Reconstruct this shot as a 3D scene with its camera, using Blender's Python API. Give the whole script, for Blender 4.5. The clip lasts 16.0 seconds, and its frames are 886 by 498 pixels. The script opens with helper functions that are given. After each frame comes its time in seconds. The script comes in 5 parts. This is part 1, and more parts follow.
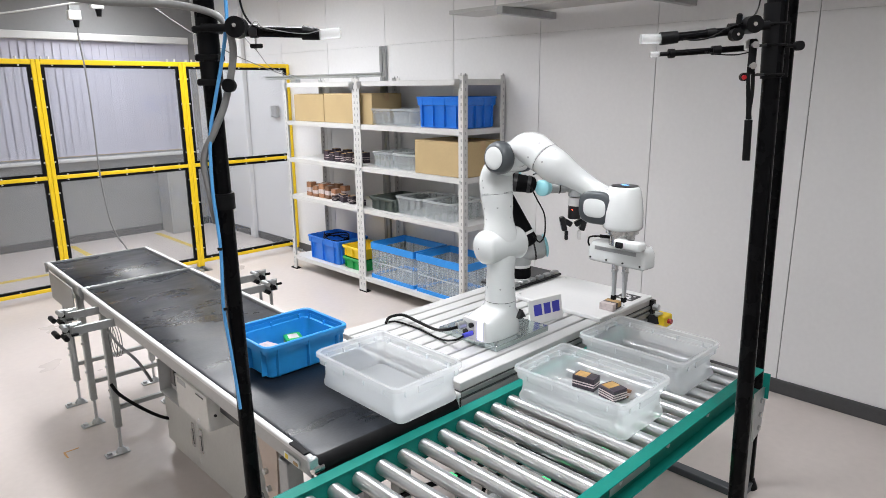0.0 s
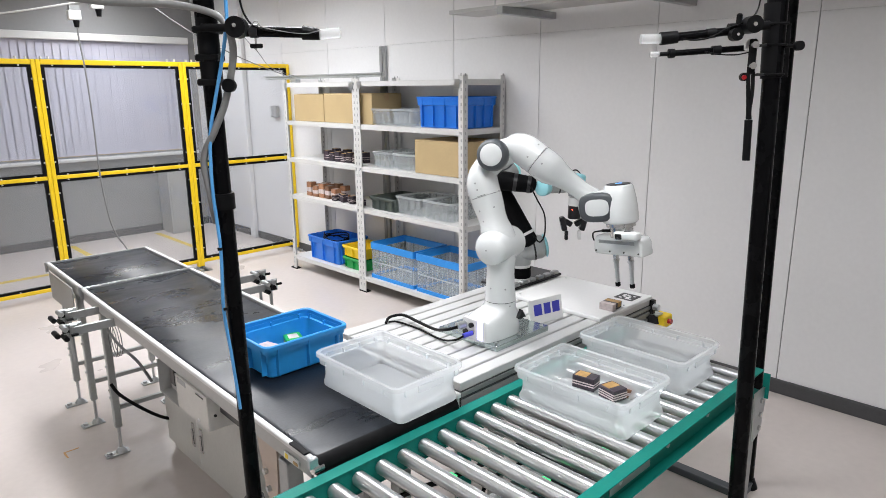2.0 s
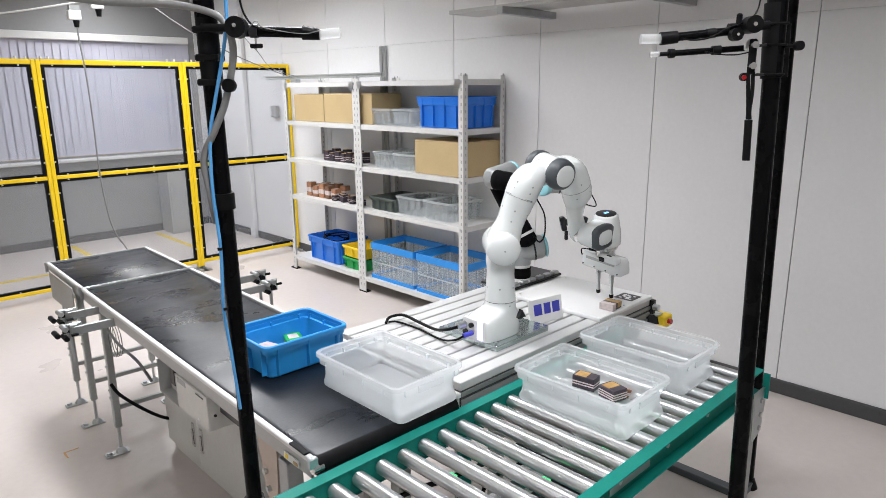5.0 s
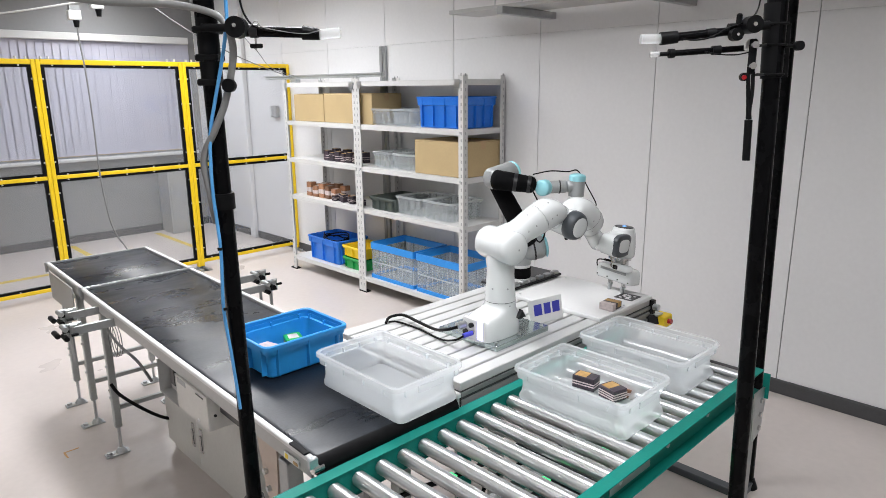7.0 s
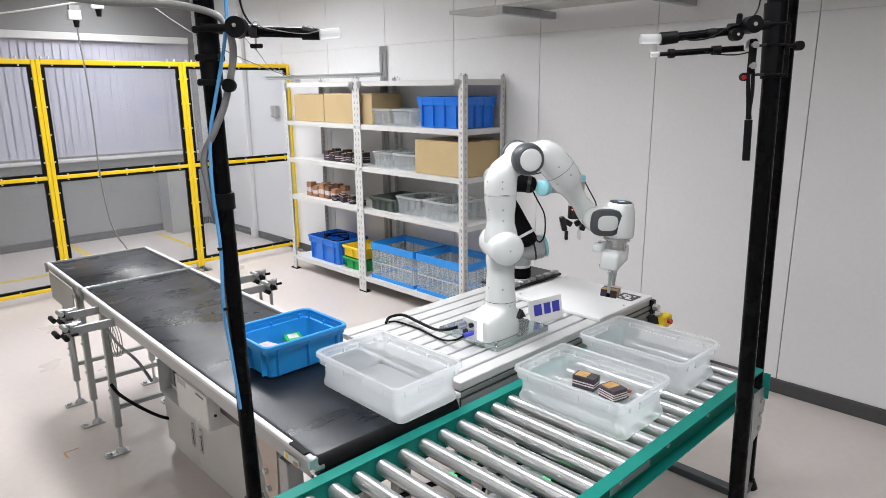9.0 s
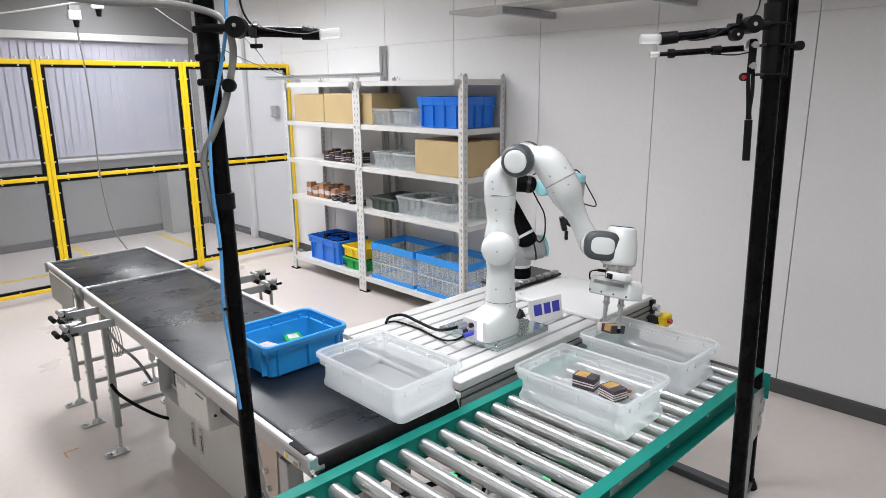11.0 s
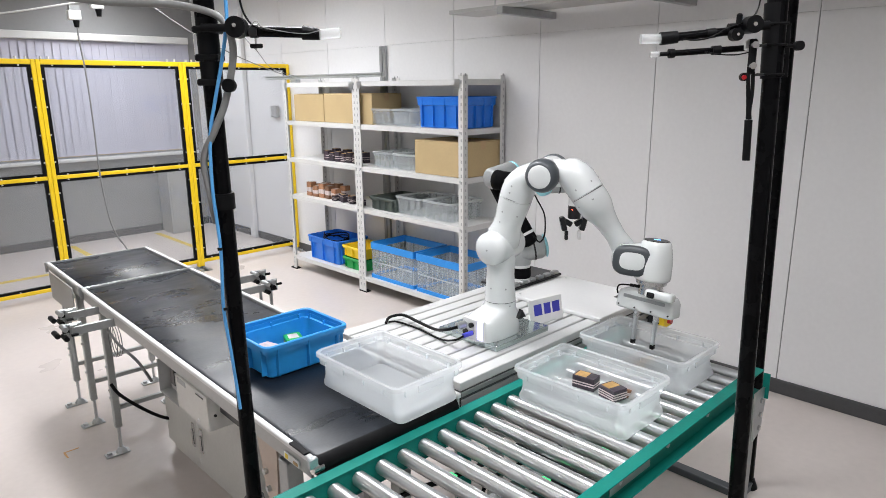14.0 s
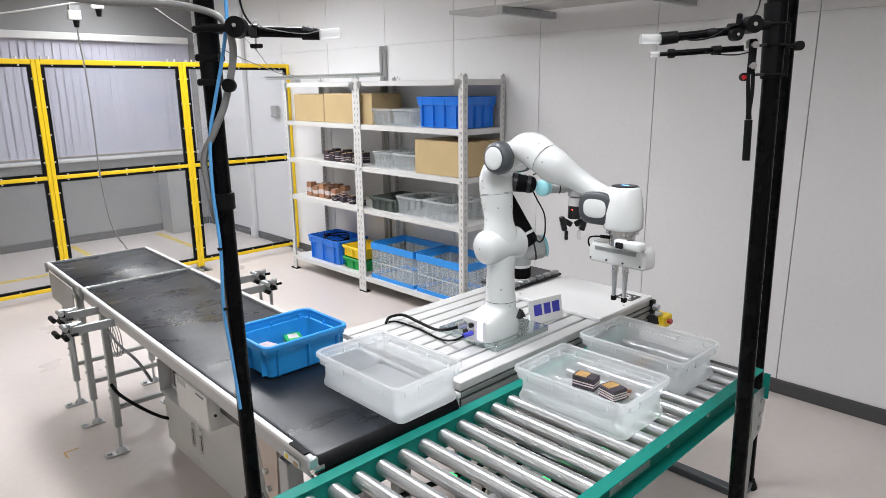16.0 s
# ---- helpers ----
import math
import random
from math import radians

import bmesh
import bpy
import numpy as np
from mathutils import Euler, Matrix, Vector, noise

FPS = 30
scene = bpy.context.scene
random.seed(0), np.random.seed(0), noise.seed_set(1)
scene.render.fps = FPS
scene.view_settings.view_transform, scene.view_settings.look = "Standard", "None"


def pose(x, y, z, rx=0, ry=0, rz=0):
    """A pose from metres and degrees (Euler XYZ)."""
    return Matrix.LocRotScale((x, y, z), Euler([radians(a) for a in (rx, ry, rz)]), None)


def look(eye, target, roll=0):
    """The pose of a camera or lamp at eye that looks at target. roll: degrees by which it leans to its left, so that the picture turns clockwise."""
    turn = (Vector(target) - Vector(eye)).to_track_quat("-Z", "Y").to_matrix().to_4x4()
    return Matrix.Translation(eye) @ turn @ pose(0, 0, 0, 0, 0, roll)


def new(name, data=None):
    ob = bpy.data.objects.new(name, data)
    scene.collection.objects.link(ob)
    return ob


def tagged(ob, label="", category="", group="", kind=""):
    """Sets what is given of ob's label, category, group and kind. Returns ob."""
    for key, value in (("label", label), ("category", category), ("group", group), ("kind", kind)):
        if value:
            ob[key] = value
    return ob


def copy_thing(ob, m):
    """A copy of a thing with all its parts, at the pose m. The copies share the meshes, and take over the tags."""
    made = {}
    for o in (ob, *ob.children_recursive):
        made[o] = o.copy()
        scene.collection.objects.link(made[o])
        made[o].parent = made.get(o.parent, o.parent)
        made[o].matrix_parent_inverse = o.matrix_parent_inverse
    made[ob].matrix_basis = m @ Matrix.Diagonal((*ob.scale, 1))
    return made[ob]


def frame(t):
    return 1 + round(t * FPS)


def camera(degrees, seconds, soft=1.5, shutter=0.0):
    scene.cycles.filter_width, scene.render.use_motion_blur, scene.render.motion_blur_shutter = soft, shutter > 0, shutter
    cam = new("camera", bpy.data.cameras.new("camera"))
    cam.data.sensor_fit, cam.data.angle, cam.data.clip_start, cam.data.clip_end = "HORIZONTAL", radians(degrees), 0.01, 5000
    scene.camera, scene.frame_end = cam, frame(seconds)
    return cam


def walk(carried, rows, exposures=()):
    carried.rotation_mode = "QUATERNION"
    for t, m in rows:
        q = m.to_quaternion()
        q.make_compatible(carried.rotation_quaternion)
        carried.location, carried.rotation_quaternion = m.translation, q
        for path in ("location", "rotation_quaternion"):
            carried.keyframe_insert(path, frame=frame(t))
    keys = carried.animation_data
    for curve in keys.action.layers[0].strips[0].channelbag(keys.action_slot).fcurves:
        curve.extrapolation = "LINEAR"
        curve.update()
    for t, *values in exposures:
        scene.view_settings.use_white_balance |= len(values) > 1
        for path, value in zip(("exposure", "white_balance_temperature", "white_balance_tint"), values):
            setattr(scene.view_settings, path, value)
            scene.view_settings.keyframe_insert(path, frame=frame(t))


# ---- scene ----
cam = camera(67.83, 16.0, soft=0.75)
EYE = (0.0, 0.0, 1.735)
AIM = (0.6778, 0.6957, 1.735 - 0.2380)
walk(cam, [(0.0, look(EYE, AIM, -0.516)), (16.0, look(EYE, AIM, -0.516))], exposures=[(0.0, 0.1), (16.0, 0.1)])

# ---- light: an indoor hall with rows of ceiling lamps and a shaded window ----
world = bpy.data.worlds.new("world")
scene.world = world
world.use_nodes = True
sky = world.node_tree.nodes.new("ShaderNodeTexSky")
sky.sky_type, sky.sun_disc = "NISHITA", False
sky.sun_elevation, sky.sun_rotation = radians(40), radians(20)
world.node_tree.links.new(sky.outputs[0], world.node_tree.nodes["Background"].inputs[0])
world.node_tree.nodes["Background"].inputs[1].default_value = 0.1
CEIL = 3.0
LAMPS = [(-1.4, -0.6, 11), (0.8, 0.35, 30), (-1.4, 2.2, 5), (1.3, 2.3, 30), (-1.4, 4.8, 4), (1.55, 4.2, 37), (2.5, 5.2, 33), (2.6, 7.3, 30)]
for lx, ly, watt in LAMPS:
    data = bpy.data.lights.new("ceiling_lamp_light", "AREA")
    data.shape, data.size, data.size_y, data.energy, data.color = "RECTANGLE", 0.28, 1.2, watt, (0.948, 0.96, 1.0)
    data.spread = radians(150)
    new("ceiling_lamp_light", data).matrix_basis = pose(lx, ly, CEIL - 0.07)


# ---- materials ----
def mat(name, col, rough=0.5, metal=0.0, var=0.06, scale=6.0, fine=60.0, bump=0.03, spec=0.5, alpha=0.0, stretch=(1, 1, 1), rvar=0.07, island=0.0, emit=0.0, coat=0.0):
    m = bpy.data.materials.new(name)
    m.use_nodes = True
    nt = m.node_tree
    b = nt.nodes["Principled BSDF"]
    tc, mp = nt.nodes.new("ShaderNodeTexCoord"), nt.nodes.new("ShaderNodeMapping")
    mp.inputs["Scale"].default_value = stretch
    nt.links.new(tc.outputs["Object"], mp.inputs[0])
    n1, n2 = nt.nodes.new("ShaderNodeTexNoise"), nt.nodes.new("ShaderNodeTexNoise")
    n1.inputs["Scale"].default_value, n2.inputs["Scale"].default_value = scale, fine
    n1.inputs["Detail"].default_value, n2.inputs["Detail"].default_value = 4, 3
    for n in (n1, n2):
        nt.links.new(mp.outputs[0], n.inputs["Vector"])
    add = nt.nodes.new("ShaderNodeMath")
    add.operation = "ADD"
    nt.links.new(n1.outputs[0], add.inputs[0])
    nt.links.new(n2.outputs[0], add.inputs[1])
    rng = nt.nodes.new("ShaderNodeMapRange")
    rng.inputs[1].default_value, rng.inputs[2].default_value = 0.6, 1.4
    rng.inputs[3].default_value, rng.inputs[4].default_value = 1 - var, 1 + var
    nt.links.new(add.outputs[0], rng.inputs[0])
    last = rng.outputs[0]
    if island:
        info, k = nt.nodes.new("ShaderNodeObjectInfo"), nt.nodes.new("ShaderNodeMapRange")
        k.inputs[3].default_value, k.inputs[4].default_value = 1 - island, 1 + island
        mul = nt.nodes.new("ShaderNodeMath")
        mul.operation = "MULTIPLY"
        nt.links.new(info.outputs["Random"], k.inputs[0])
        nt.links.new(last, mul.inputs[0])
        nt.links.new(k.outputs[0], mul.inputs[1])
        last = mul.outputs[0]
    mix = nt.nodes.new("ShaderNodeVectorMath")
    mix.operation = "SCALE"
    mix.inputs[0].default_value = col[:3]
    nt.links.new(last, mix.inputs["Scale"])
    nt.links.new(mix.outputs[0], b.inputs["Base Color"])
    rr = nt.nodes.new("ShaderNodeMapRange")
    rr.inputs[3].default_value, rr.inputs[4].default_value = max(0.02, rough - rvar), min(1, rough + rvar)
    nt.links.new(n1.outputs[0], rr.inputs[0])
    nt.links.new(rr.outputs[0], b.inputs["Roughness"])
    b.inputs["Metallic"].default_value, b.inputs["Specular IOR Level"].default_value = metal, spec
    b.inputs["Coat Weight"].default_value = coat
    if emit:
        b.inputs["Emission Color"].default_value, b.inputs["Emission Strength"].default_value = (*col[:3], 1), emit
    if bump:
        bp = nt.nodes.new("ShaderNodeBump")
        bp.inputs["Strength"].default_value, bp.inputs["Distance"].default_value = bump, 0.004
        nt.links.new(n2.outputs[0], bp.inputs["Height"])
        nt.links.new(bp.outputs[0], b.inputs["Normal"])
    if alpha:
        out, tr, mx = nt.nodes["Material Output"], nt.nodes.new("ShaderNodeBsdfTransparent"), nt.nodes.new("ShaderNodeMixShader")
        tr.inputs[0].default_value = (0.985, 0.99, 0.99, 1)
        mx.inputs[0].default_value = alpha
        tl, mt = nt.nodes.new("ShaderNodeBsdfTranslucent"), nt.nodes.new("ShaderNodeMixShader")
        tl.inputs[0].default_value = (*col[:3], 1)
        mt.inputs[0].default_value = 0.55
        nt.links.new(b.outputs[0], mt.inputs[1])
        nt.links.new(tl.outputs[0], mt.inputs[2])
        nt.links.new(mt.outputs[0], mx.inputs[1])
        nt.links.new(tr.outputs[0], mx.inputs[2])
        nt.links.new(mx.outputs[0], out.inputs[0])
    return m


def pane_mat(name, tint, gloss_rough=0.03, haze=0.0):
    """Clear sheet: light passes straight through, with a Fresnel gloss and a little haze."""
    m = bpy.data.materials.new(name)
    m.use_nodes = True
    nt = m.node_tree
    out = nt.nodes["Material Output"]
    tr, gl, fr, mx = (nt.nodes.new("ShaderNode" + k) for k in ("BsdfTransparent", "BsdfGlossy", "Fresnel", "MixShader"))
    df, mh = nt.nodes.new("ShaderNodeBsdfDiffuse"), nt.nodes.new("ShaderNodeMixShader")
    df.inputs[0].default_value = (0.8, 0.82, 0.84, 1)
    mh.inputs[0].default_value = haze
    tr.inputs[0].default_value = (*tint, 1)
    gl.inputs["Roughness"].default_value = gloss_rough
    fr.inputs[0].default_value = 1.4
    nt.links.new(tr.outputs[0], mh.inputs[1])
    nt.links.new(df.outputs[0], mh.inputs[2])
    nt.links.new(fr.outputs[0], mx.inputs[0])
    nt.links.new(mh.outputs[0], mx.inputs[1])
    nt.links.new(gl.outputs[0], mx.inputs[2])
    nt.links.new(mx.outputs[0], out.inputs[0])
    return m


WALL = mat("wall_panel_paint", (0.71, 0.71, 0.715), 0.42, var=0.03, scale=1.2, fine=40, bump=0.02)
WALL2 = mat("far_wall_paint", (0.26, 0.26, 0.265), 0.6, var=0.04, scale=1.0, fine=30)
CEILING = mat("ceiling_board", (0.76, 0.76, 0.76), 0.8, var=0.03, fine=90)
FLOOR = mat("epoxy_floor", (0.57, 0.515, 0.485), 0.3, var=0.05, scale=1.4, fine=25, bump=0.015, spec=0.45)
SEAL = mat("seam_sealant", (0.2, 0.2, 0.2), 0.7)
BASEB = mat("dark_vinyl_base", (0.055, 0.055, 0.058), 0.5, var=0.12)
YELLOW = mat("yellow_powder_coat", (0.82, 0.56, 0.012), 0.4, var=0.05, scale=9)
BLACK = mat("black_rubber", (0.006, 0.006, 0.0065), 0.42, var=0.15, scale=30, spec=0.1)
BLACKM = mat("black_anodised_tube", (0.003, 0.003, 0.0034), 0.27, var=0.2, scale=20, spec=0.07)
PANE = pane_mat("clear_polycarbonate", (0.93, 0.94, 0.955), 0.05, 0.05)
STEELW = mat("white_painted_steel", (0.61, 0.61, 0.6), 0.42, var=0.04, scale=5)
ZINC = mat("zinc_plated_steel", (0.55, 0.57, 0.58), 0.34, 0.9, var=0.12, scale=25, fine=180)
STEEL = mat("brushed_steel", (0.62, 0.62, 0.61), 0.24, 1.0, var=0.1, scale=12, fine=160, stretch=(8, 1, 8))
ROLLERM = mat("roller_steel", (0.56, 0.57, 0.575), 0.3, 0.9, var=0.05, scale=5, fine=40, bump=0.0)
ALU = mat("anodised_aluminium", (0.62, 0.62, 0.615), 0.36, 0.15, var=0.05, scale=6, fine=140, stretch=(1, 10, 10))
ALUD = mat("dull_aluminium", (0.36, 0.37, 0.37), 0.42, 0.7, var=0.1, scale=14)
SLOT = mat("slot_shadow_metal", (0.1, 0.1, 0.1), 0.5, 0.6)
BELT = mat("black_conveyor_belt", (0.008, 0.0105, 0.0155), 0.31, var=0.4, scale=4.2, fine=70, bump=0.08, stretch=(1, 2.6, 1), spec=0.26, rvar=0.2)
CABGREY = mat("grey_cabinet_paint", (0.58, 0.57, 0.535), 0.4, var=0.05)
LEGM = mat("galvanised_leg", (0.4, 0.42, 0.415), 0.36, 0.4, var=0.1, scale=16, fine=90)
# grey metal, lowered to hold the shade on rail webs and duct underside
RAILWEB = mat("grey_metal_shade_toned", (0.42, 0.42, 0.41), 0.4, 0.1, var=0.06)
MOTORGREY = mat("grey_motor_paint", (0.37, 0.37, 0.36), 0.4, var=0.08, scale=14)
TEAL = mat("teal_conveyor_paint", (0.006, 0.185, 0.15), 0.48, var=0.08, scale=8, spec=0.2)
CARD = mat("cardboard", (0.46, 0.345, 0.18), 0.75, var=0.08, scale=5, fine=120, bump=0.05)
CARDT = mat("kraft_tape", (0.46, 0.31, 0.16), 0.4, var=0.06)
BLUE = mat("blue_plastic", (0.018, 0.17, 0.66), 0.36, var=0.06, scale=7)
BLUE2 = mat("azure_plastic", (0.02, 0.25, 0.6), 0.36, var=0.06, scale=7)
CRATEBLUE = mat("crate_rim_blue", (0.02, 0.26, 0.72), 0.4, var=0.06)
GREEN = mat("green_plastic", (0.01, 0.34, 0.07), 0.4)
YPLAST = mat("yellow_plastic", (0.85, 0.6, 0.02), 0.4)
GREYPL = mat("grey_green_plastic", (0.19, 0.225, 0.21), 0.42, alpha=0.12)
CLEAR = mat("translucent_plastic", (0.93, 0.955, 0.97), 0.25, var=0.03, scale=10, fine=90, bump=0.02, alpha=0.58)
CLEARR = mat("translucent_plastic_rim", (0.95, 0.965, 0.975), 0.25, var=0.03, scale=10, fine=90, alpha=0.62)
SHELFCLEAR = mat("clear_shelf_plastic", (0.84, 0.88, 0.9), 0.25, var=0.03, scale=10, alpha=0.78)
SHELFRIM = mat("clear_shelf_plastic_rim", (0.87, 0.9, 0.91), 0.25, var=0.03, scale=10, alpha=0.62)
CRATECLEAR = mat("clear_crate_plastic", (0.8, 0.87, 0.92), 0.22, var=0.03, alpha=0.74)
ROBW = mat("white_robot_shell", (0.69, 0.71, 0.705), 0.22, var=0.015, scale=3, fine=60, bump=0.0, coat=0.3)
ROBG = mat("dark_grey_robot_ring", (0.06, 0.068, 0.076), 0.4, var=0.06)
URG = mat("cobot_grey", (0.3, 0.31, 0.31), 0.33, 0.1, var=0.05)
URB = mat("cobot_light_blue_cap", (0.3, 0.64, 0.7), 0.35, var=0.03)
SLEEVE = mat("black_fabric_sleeve", (0.004, 0.004, 0.0045), 0.9, var=0.3, scale=40, fine=220, bump=0.3, spec=0.1)
WHITEP = mat("white_board", (0.72, 0.72, 0.715), 0.4, var=0.02)
DARKPL = mat("dark_grey_plastic", (0.013, 0.013, 0.0145), 0.35, spec=0.35)
LENS = mat("lens_black", (0.006, 0.006, 0.007), 0.08)
LOGO = mat("logo_blue", (0.05, 0.055, 0.42), 0.4)
HOSEG = mat("grey_hose", (0.19, 0.19, 0.188), 0.45, var=0.06)
HOSEB = mat("blue_air_hose", (0.09, 0.33, 0.66), 0.3)
CORD = mat("grey_cord", (0.2, 0.2, 0.2), 0.5)
BLIND = mat("vertical_blind_fabric", (0.47, 0.47, 0.55), 0.8, var=0.05, scale=4)
TAPE = mat("yellow_floor_tape", (0.72, 0.52, 0.05), 0.5, var=0.1)
BROWNB = mat("brown_carton_print", (0.27, 0.13, 0.07), 0.45, var=0.25, scale=40, island=0.4)
DARKB = mat("dark_carton_print", (0.035, 0.026, 0.036), 0.4, var=0.3, scale=40, island=0.4)
TANB = mat("tan_label_print", (0.5, 0.3, 0.1), 0.45, var=0.2, scale=60, island=0.2)
PALEB = mat("pale_carton_print", (0.55, 0.48, 0.47), 0.45, var=0.2, scale=50)
RED = mat("red_plastic", (0.36, 0.008, 0.012), 0.35)
LEDV = mat("violet_status_light", (0.5, 0.47, 1.0), 0.4, emit=2.2)
LEDB = mat("blue_status_light", (0.2, 0.5, 1.0), 0.4, emit=1.5)
LEDR = mat("red_status_light", (1.0, 0.08, 0.05), 0.4, emit=3.0)
LEDG = mat("green_status_light", (0.1, 1.0, 0.35), 0.4, emit=0.7)
LEDGB = mat("bright_green_sensor_light", (0.12, 1.0, 0.3), 0.4, emit=9.0)
LAMPGLOW = mat("lamp_diffuser", (1, 0.99, 0.97), 0.5, emit=6.0)
FROST = mat("frosted_lamp_tip", (0.8, 0.81, 0.81), 0.12, alpha=0.66)
PLATE = mat("milled_base_plate", (0.5, 0.57, 0.56), 0.2, 0.85, var=0.08, scale=9, fine=120)
BRONZE = mat("tan_bracket_paint", (0.46, 0.37, 0.3), 0.4, var=0.06)


# ---- mesh helpers ----
def box(bm, x0, y0, z0, x1, y1, z1, bevel=0.0, seg=1, m=None):
    r = bmesh.ops.create_cube(bm, size=1.0)
    vs = r["verts"]
    t = Matrix.Translation(((x0 + x1) / 2, (y0 + y1) / 2, (z0 + z1) / 2)) @ Matrix.Diagonal((abs(x1 - x0), abs(y1 - y0), abs(z1 - z0), 1))
    bmesh.ops.transform(bm, matrix=(m @ t) if m else t, verts=vs)
    if bevel:
        es = list({e for v in vs for e in v.link_edges})
        bmesh.ops.bevel(bm, geom=es, offset=bevel, segments=seg, affect="EDGES", profile=0.5)
    return bm


def rod(bm, a, b, r, r2=None, seg=20, caps=True):
    a, b = Vector(a), Vector(b)
    d = b - a
    m = Matrix.Translation((a + b) / 2) @ d.to_track_quat("Z", "Y").to_matrix().to_4x4()
    bmesh.ops.create_cone(bm, cap_ends=caps, segments=seg, radius1=r, radius2=r if r2 is None else r2, depth=d.length, matrix=m)
    return bm


def rings_mesh(bm, rings, close0=True, close1=True):
    """Skins a list of closed rings that have the same number of points."""
    vs = [[bm.verts.new(p) for p in ring] for ring in rings]
    n = len(vs[0])
    for a, b in zip(vs, vs[1:]):
        for i in range(n):
            bm.faces.new((a[i], a[(i + 1) % n], b[(i + 1) % n], b[i]))
    if close0:
        bm.faces.new(list(reversed(vs[0])))
    if close1:
        bm.faces.new(vs[-1])
    return bm


def oval(c, u, v, ru, rv, n=28, power=2.0):
    """A superellipse ring round c in the plane of u and v."""
    c, u, v = Vector(c), Vector(u), Vector(v)
    out = []
    for i in range(n):
        a = 2 * math.pi * i / n
        ca, sa = math.cos(a), math.sin(a)
        out.append(c + u * ru * math.copysign(abs(ca) ** (2 / power), ca) + v * rv * math.copysign(abs(sa) ** (2 / power), sa))
    return out


def capsule(bm, a, b, r0, r1=None, dome0=0.6, dome1=0.6, n=28, steps=5, power=2.0):
    """A round body from a to b with softly domed ends."""
    r1 = r0 if r1 is None else r1
    a, b = Vector(a), Vector(b)
    d = (b - a).normalized()
    u = d.orthogonal().normalized()
    v = d.cross(u)
    rings = []
    for k in range(steps + 1):
        s = math.pi / 2 * k / steps
        rings.append(oval(a + d * (r0 * dome0 * (1 - math.cos(s))), u, v, max(0.002, r0 * math.sin(s)) if k else 0.003, max(0.002, r0 * math.sin(s)) if k else 0.003, n, power))
    for k in range(steps + 1):
        s = math.pi / 2 * k / steps
        rr = max(0.003, r1 * math.cos(s))
        rings.append(oval(b - d * (r1 * dome1 * (1 - math.sin(s))), u, v, rr, rr, n, power))
    return rings_mesh(bm, rings)


def smooth_path(pts, per=8):
    """Points along a smooth curve through pts."""
    p = [Vector(q) for q in pts]
    p = [p[0] * 2 - p[1]] + p + [p[-1] * 2 - p[-2]]
    out = []
    for i in range(1, len(p) - 2):
        for k in range(per):
            t = k / per
            a, b, c, d = p[i - 1:i + 3]
            out.append(0.5 * (2 * b + (c - a) * t + (2 * a - 5 * b + 4 * c - d) * t * t + (3 * b - a - 3 * c + d) * t ** 3))
    out.append(p[-2])
    return out


def hose(bm, pts, r, n=10, per=8):
    path = smooth_path(pts, per)
    rings = []
    u = None
    for i, q in enumerate(path):
        d = (path[min(i + 1, len(path) - 1)] - path[max(i - 1, 0)]).normalized()
        u = d.orthogonal().normalized() if u is None else (u - d * u.dot(d)).normalized()
        rings.append(oval(q, u, d.cross(u), r, r, n))
    return rings_mesh(bm, rings)


def rrect(cx, cy, z, hx, hy, r, n=4):
    out = []
    for sx, sy, a0 in ((1, 1, 0), (-1, 1, 90), (-1, -1, 180), (1, -1, 270)):
        for k in range(n + 1):
            a = radians(a0 + 90 * k / n)
            out.append(Vector((cx + sx * (hx - r) + r * math.cos(a), cy + sy * (hy - r) + r * math.sin(a), z)))
    return out


def part(name, bm, material, parent=None, label="", smooth=None):
    me = bpy.data.meshes.new(name)
    bmesh.ops.recalc_face_normals(bm, faces=bm.faces)
    bm.to_mesh(me)
    bm.free()
    if smooth is not None:
        for p in me.polygons:
            p.use_smooth = True
        me.set_sharp_from_angle(angle=radians(smooth))
    me.materials.append(material)
    ob = new(name, me)
    if parent:
        ob.parent = parent
    if label:
        tagged(ob, label)
    return ob


def B():
    return bmesh.new()


def thing(name, label, category, at=(0, 0, 0), turn=0.0, group="", kind=""):
    ob = new(name)
    ob.empty_display_size = 0.1
    ob.matrix_basis = pose(*at, 0, 0, turn)
    return tagged(ob, label, category, group, kind)


def struct(name, bm, material, label, category="", smooth=None):
    return tagged(part(name, bm, material, None, "", smooth), label, category or name.split("_")[0], kind="structure")


# ---- the room ----
WX = 3.83
X0, Y0, YF = -3.2, -2.6, 8.4
struct("floor", box(B(), X0, Y0, -0.15, WX, YF, 0.0), FLOOR, "pale beige glossy epoxy floor", "floor")
struct("ceiling", box(B(), X0, Y0, CEIL, WX, YF, CEIL + 0.15), CEILING, "plain white ceiling boards", "ceiling")
wall_r = struct("wall_right", box(B(), WX + 0.012, Y0, 0, WX + 0.2, YF, CEIL), SEAL, "light grey panelled partition wall with dark seams", "wall")
SEAMS = [Y0, -1.46, -0.59, 0.28, 1.18, 2.065, 2.945, 3.79, 4.63, 5.5, 6.33, 7.2, YF]
for y0, y1 in zip(SEAMS, SEAMS[1:]):
    for z0, z1 in ((0.085, 2.0943), (2.0957, CEIL)):
        part("panel", box(B(), WX, y0 + 0.0024, z0, WX + 0.012, y1 - 0.0024, z1, 0.0006), WALL, wall_r)
struct("baseboard", box(B(), WX - 0.012, Y0, 0.0, WX + 0.012, YF, 0.083, 0.003), BASEB, "dark grey vinyl baseboard along the wall", "baseboard")
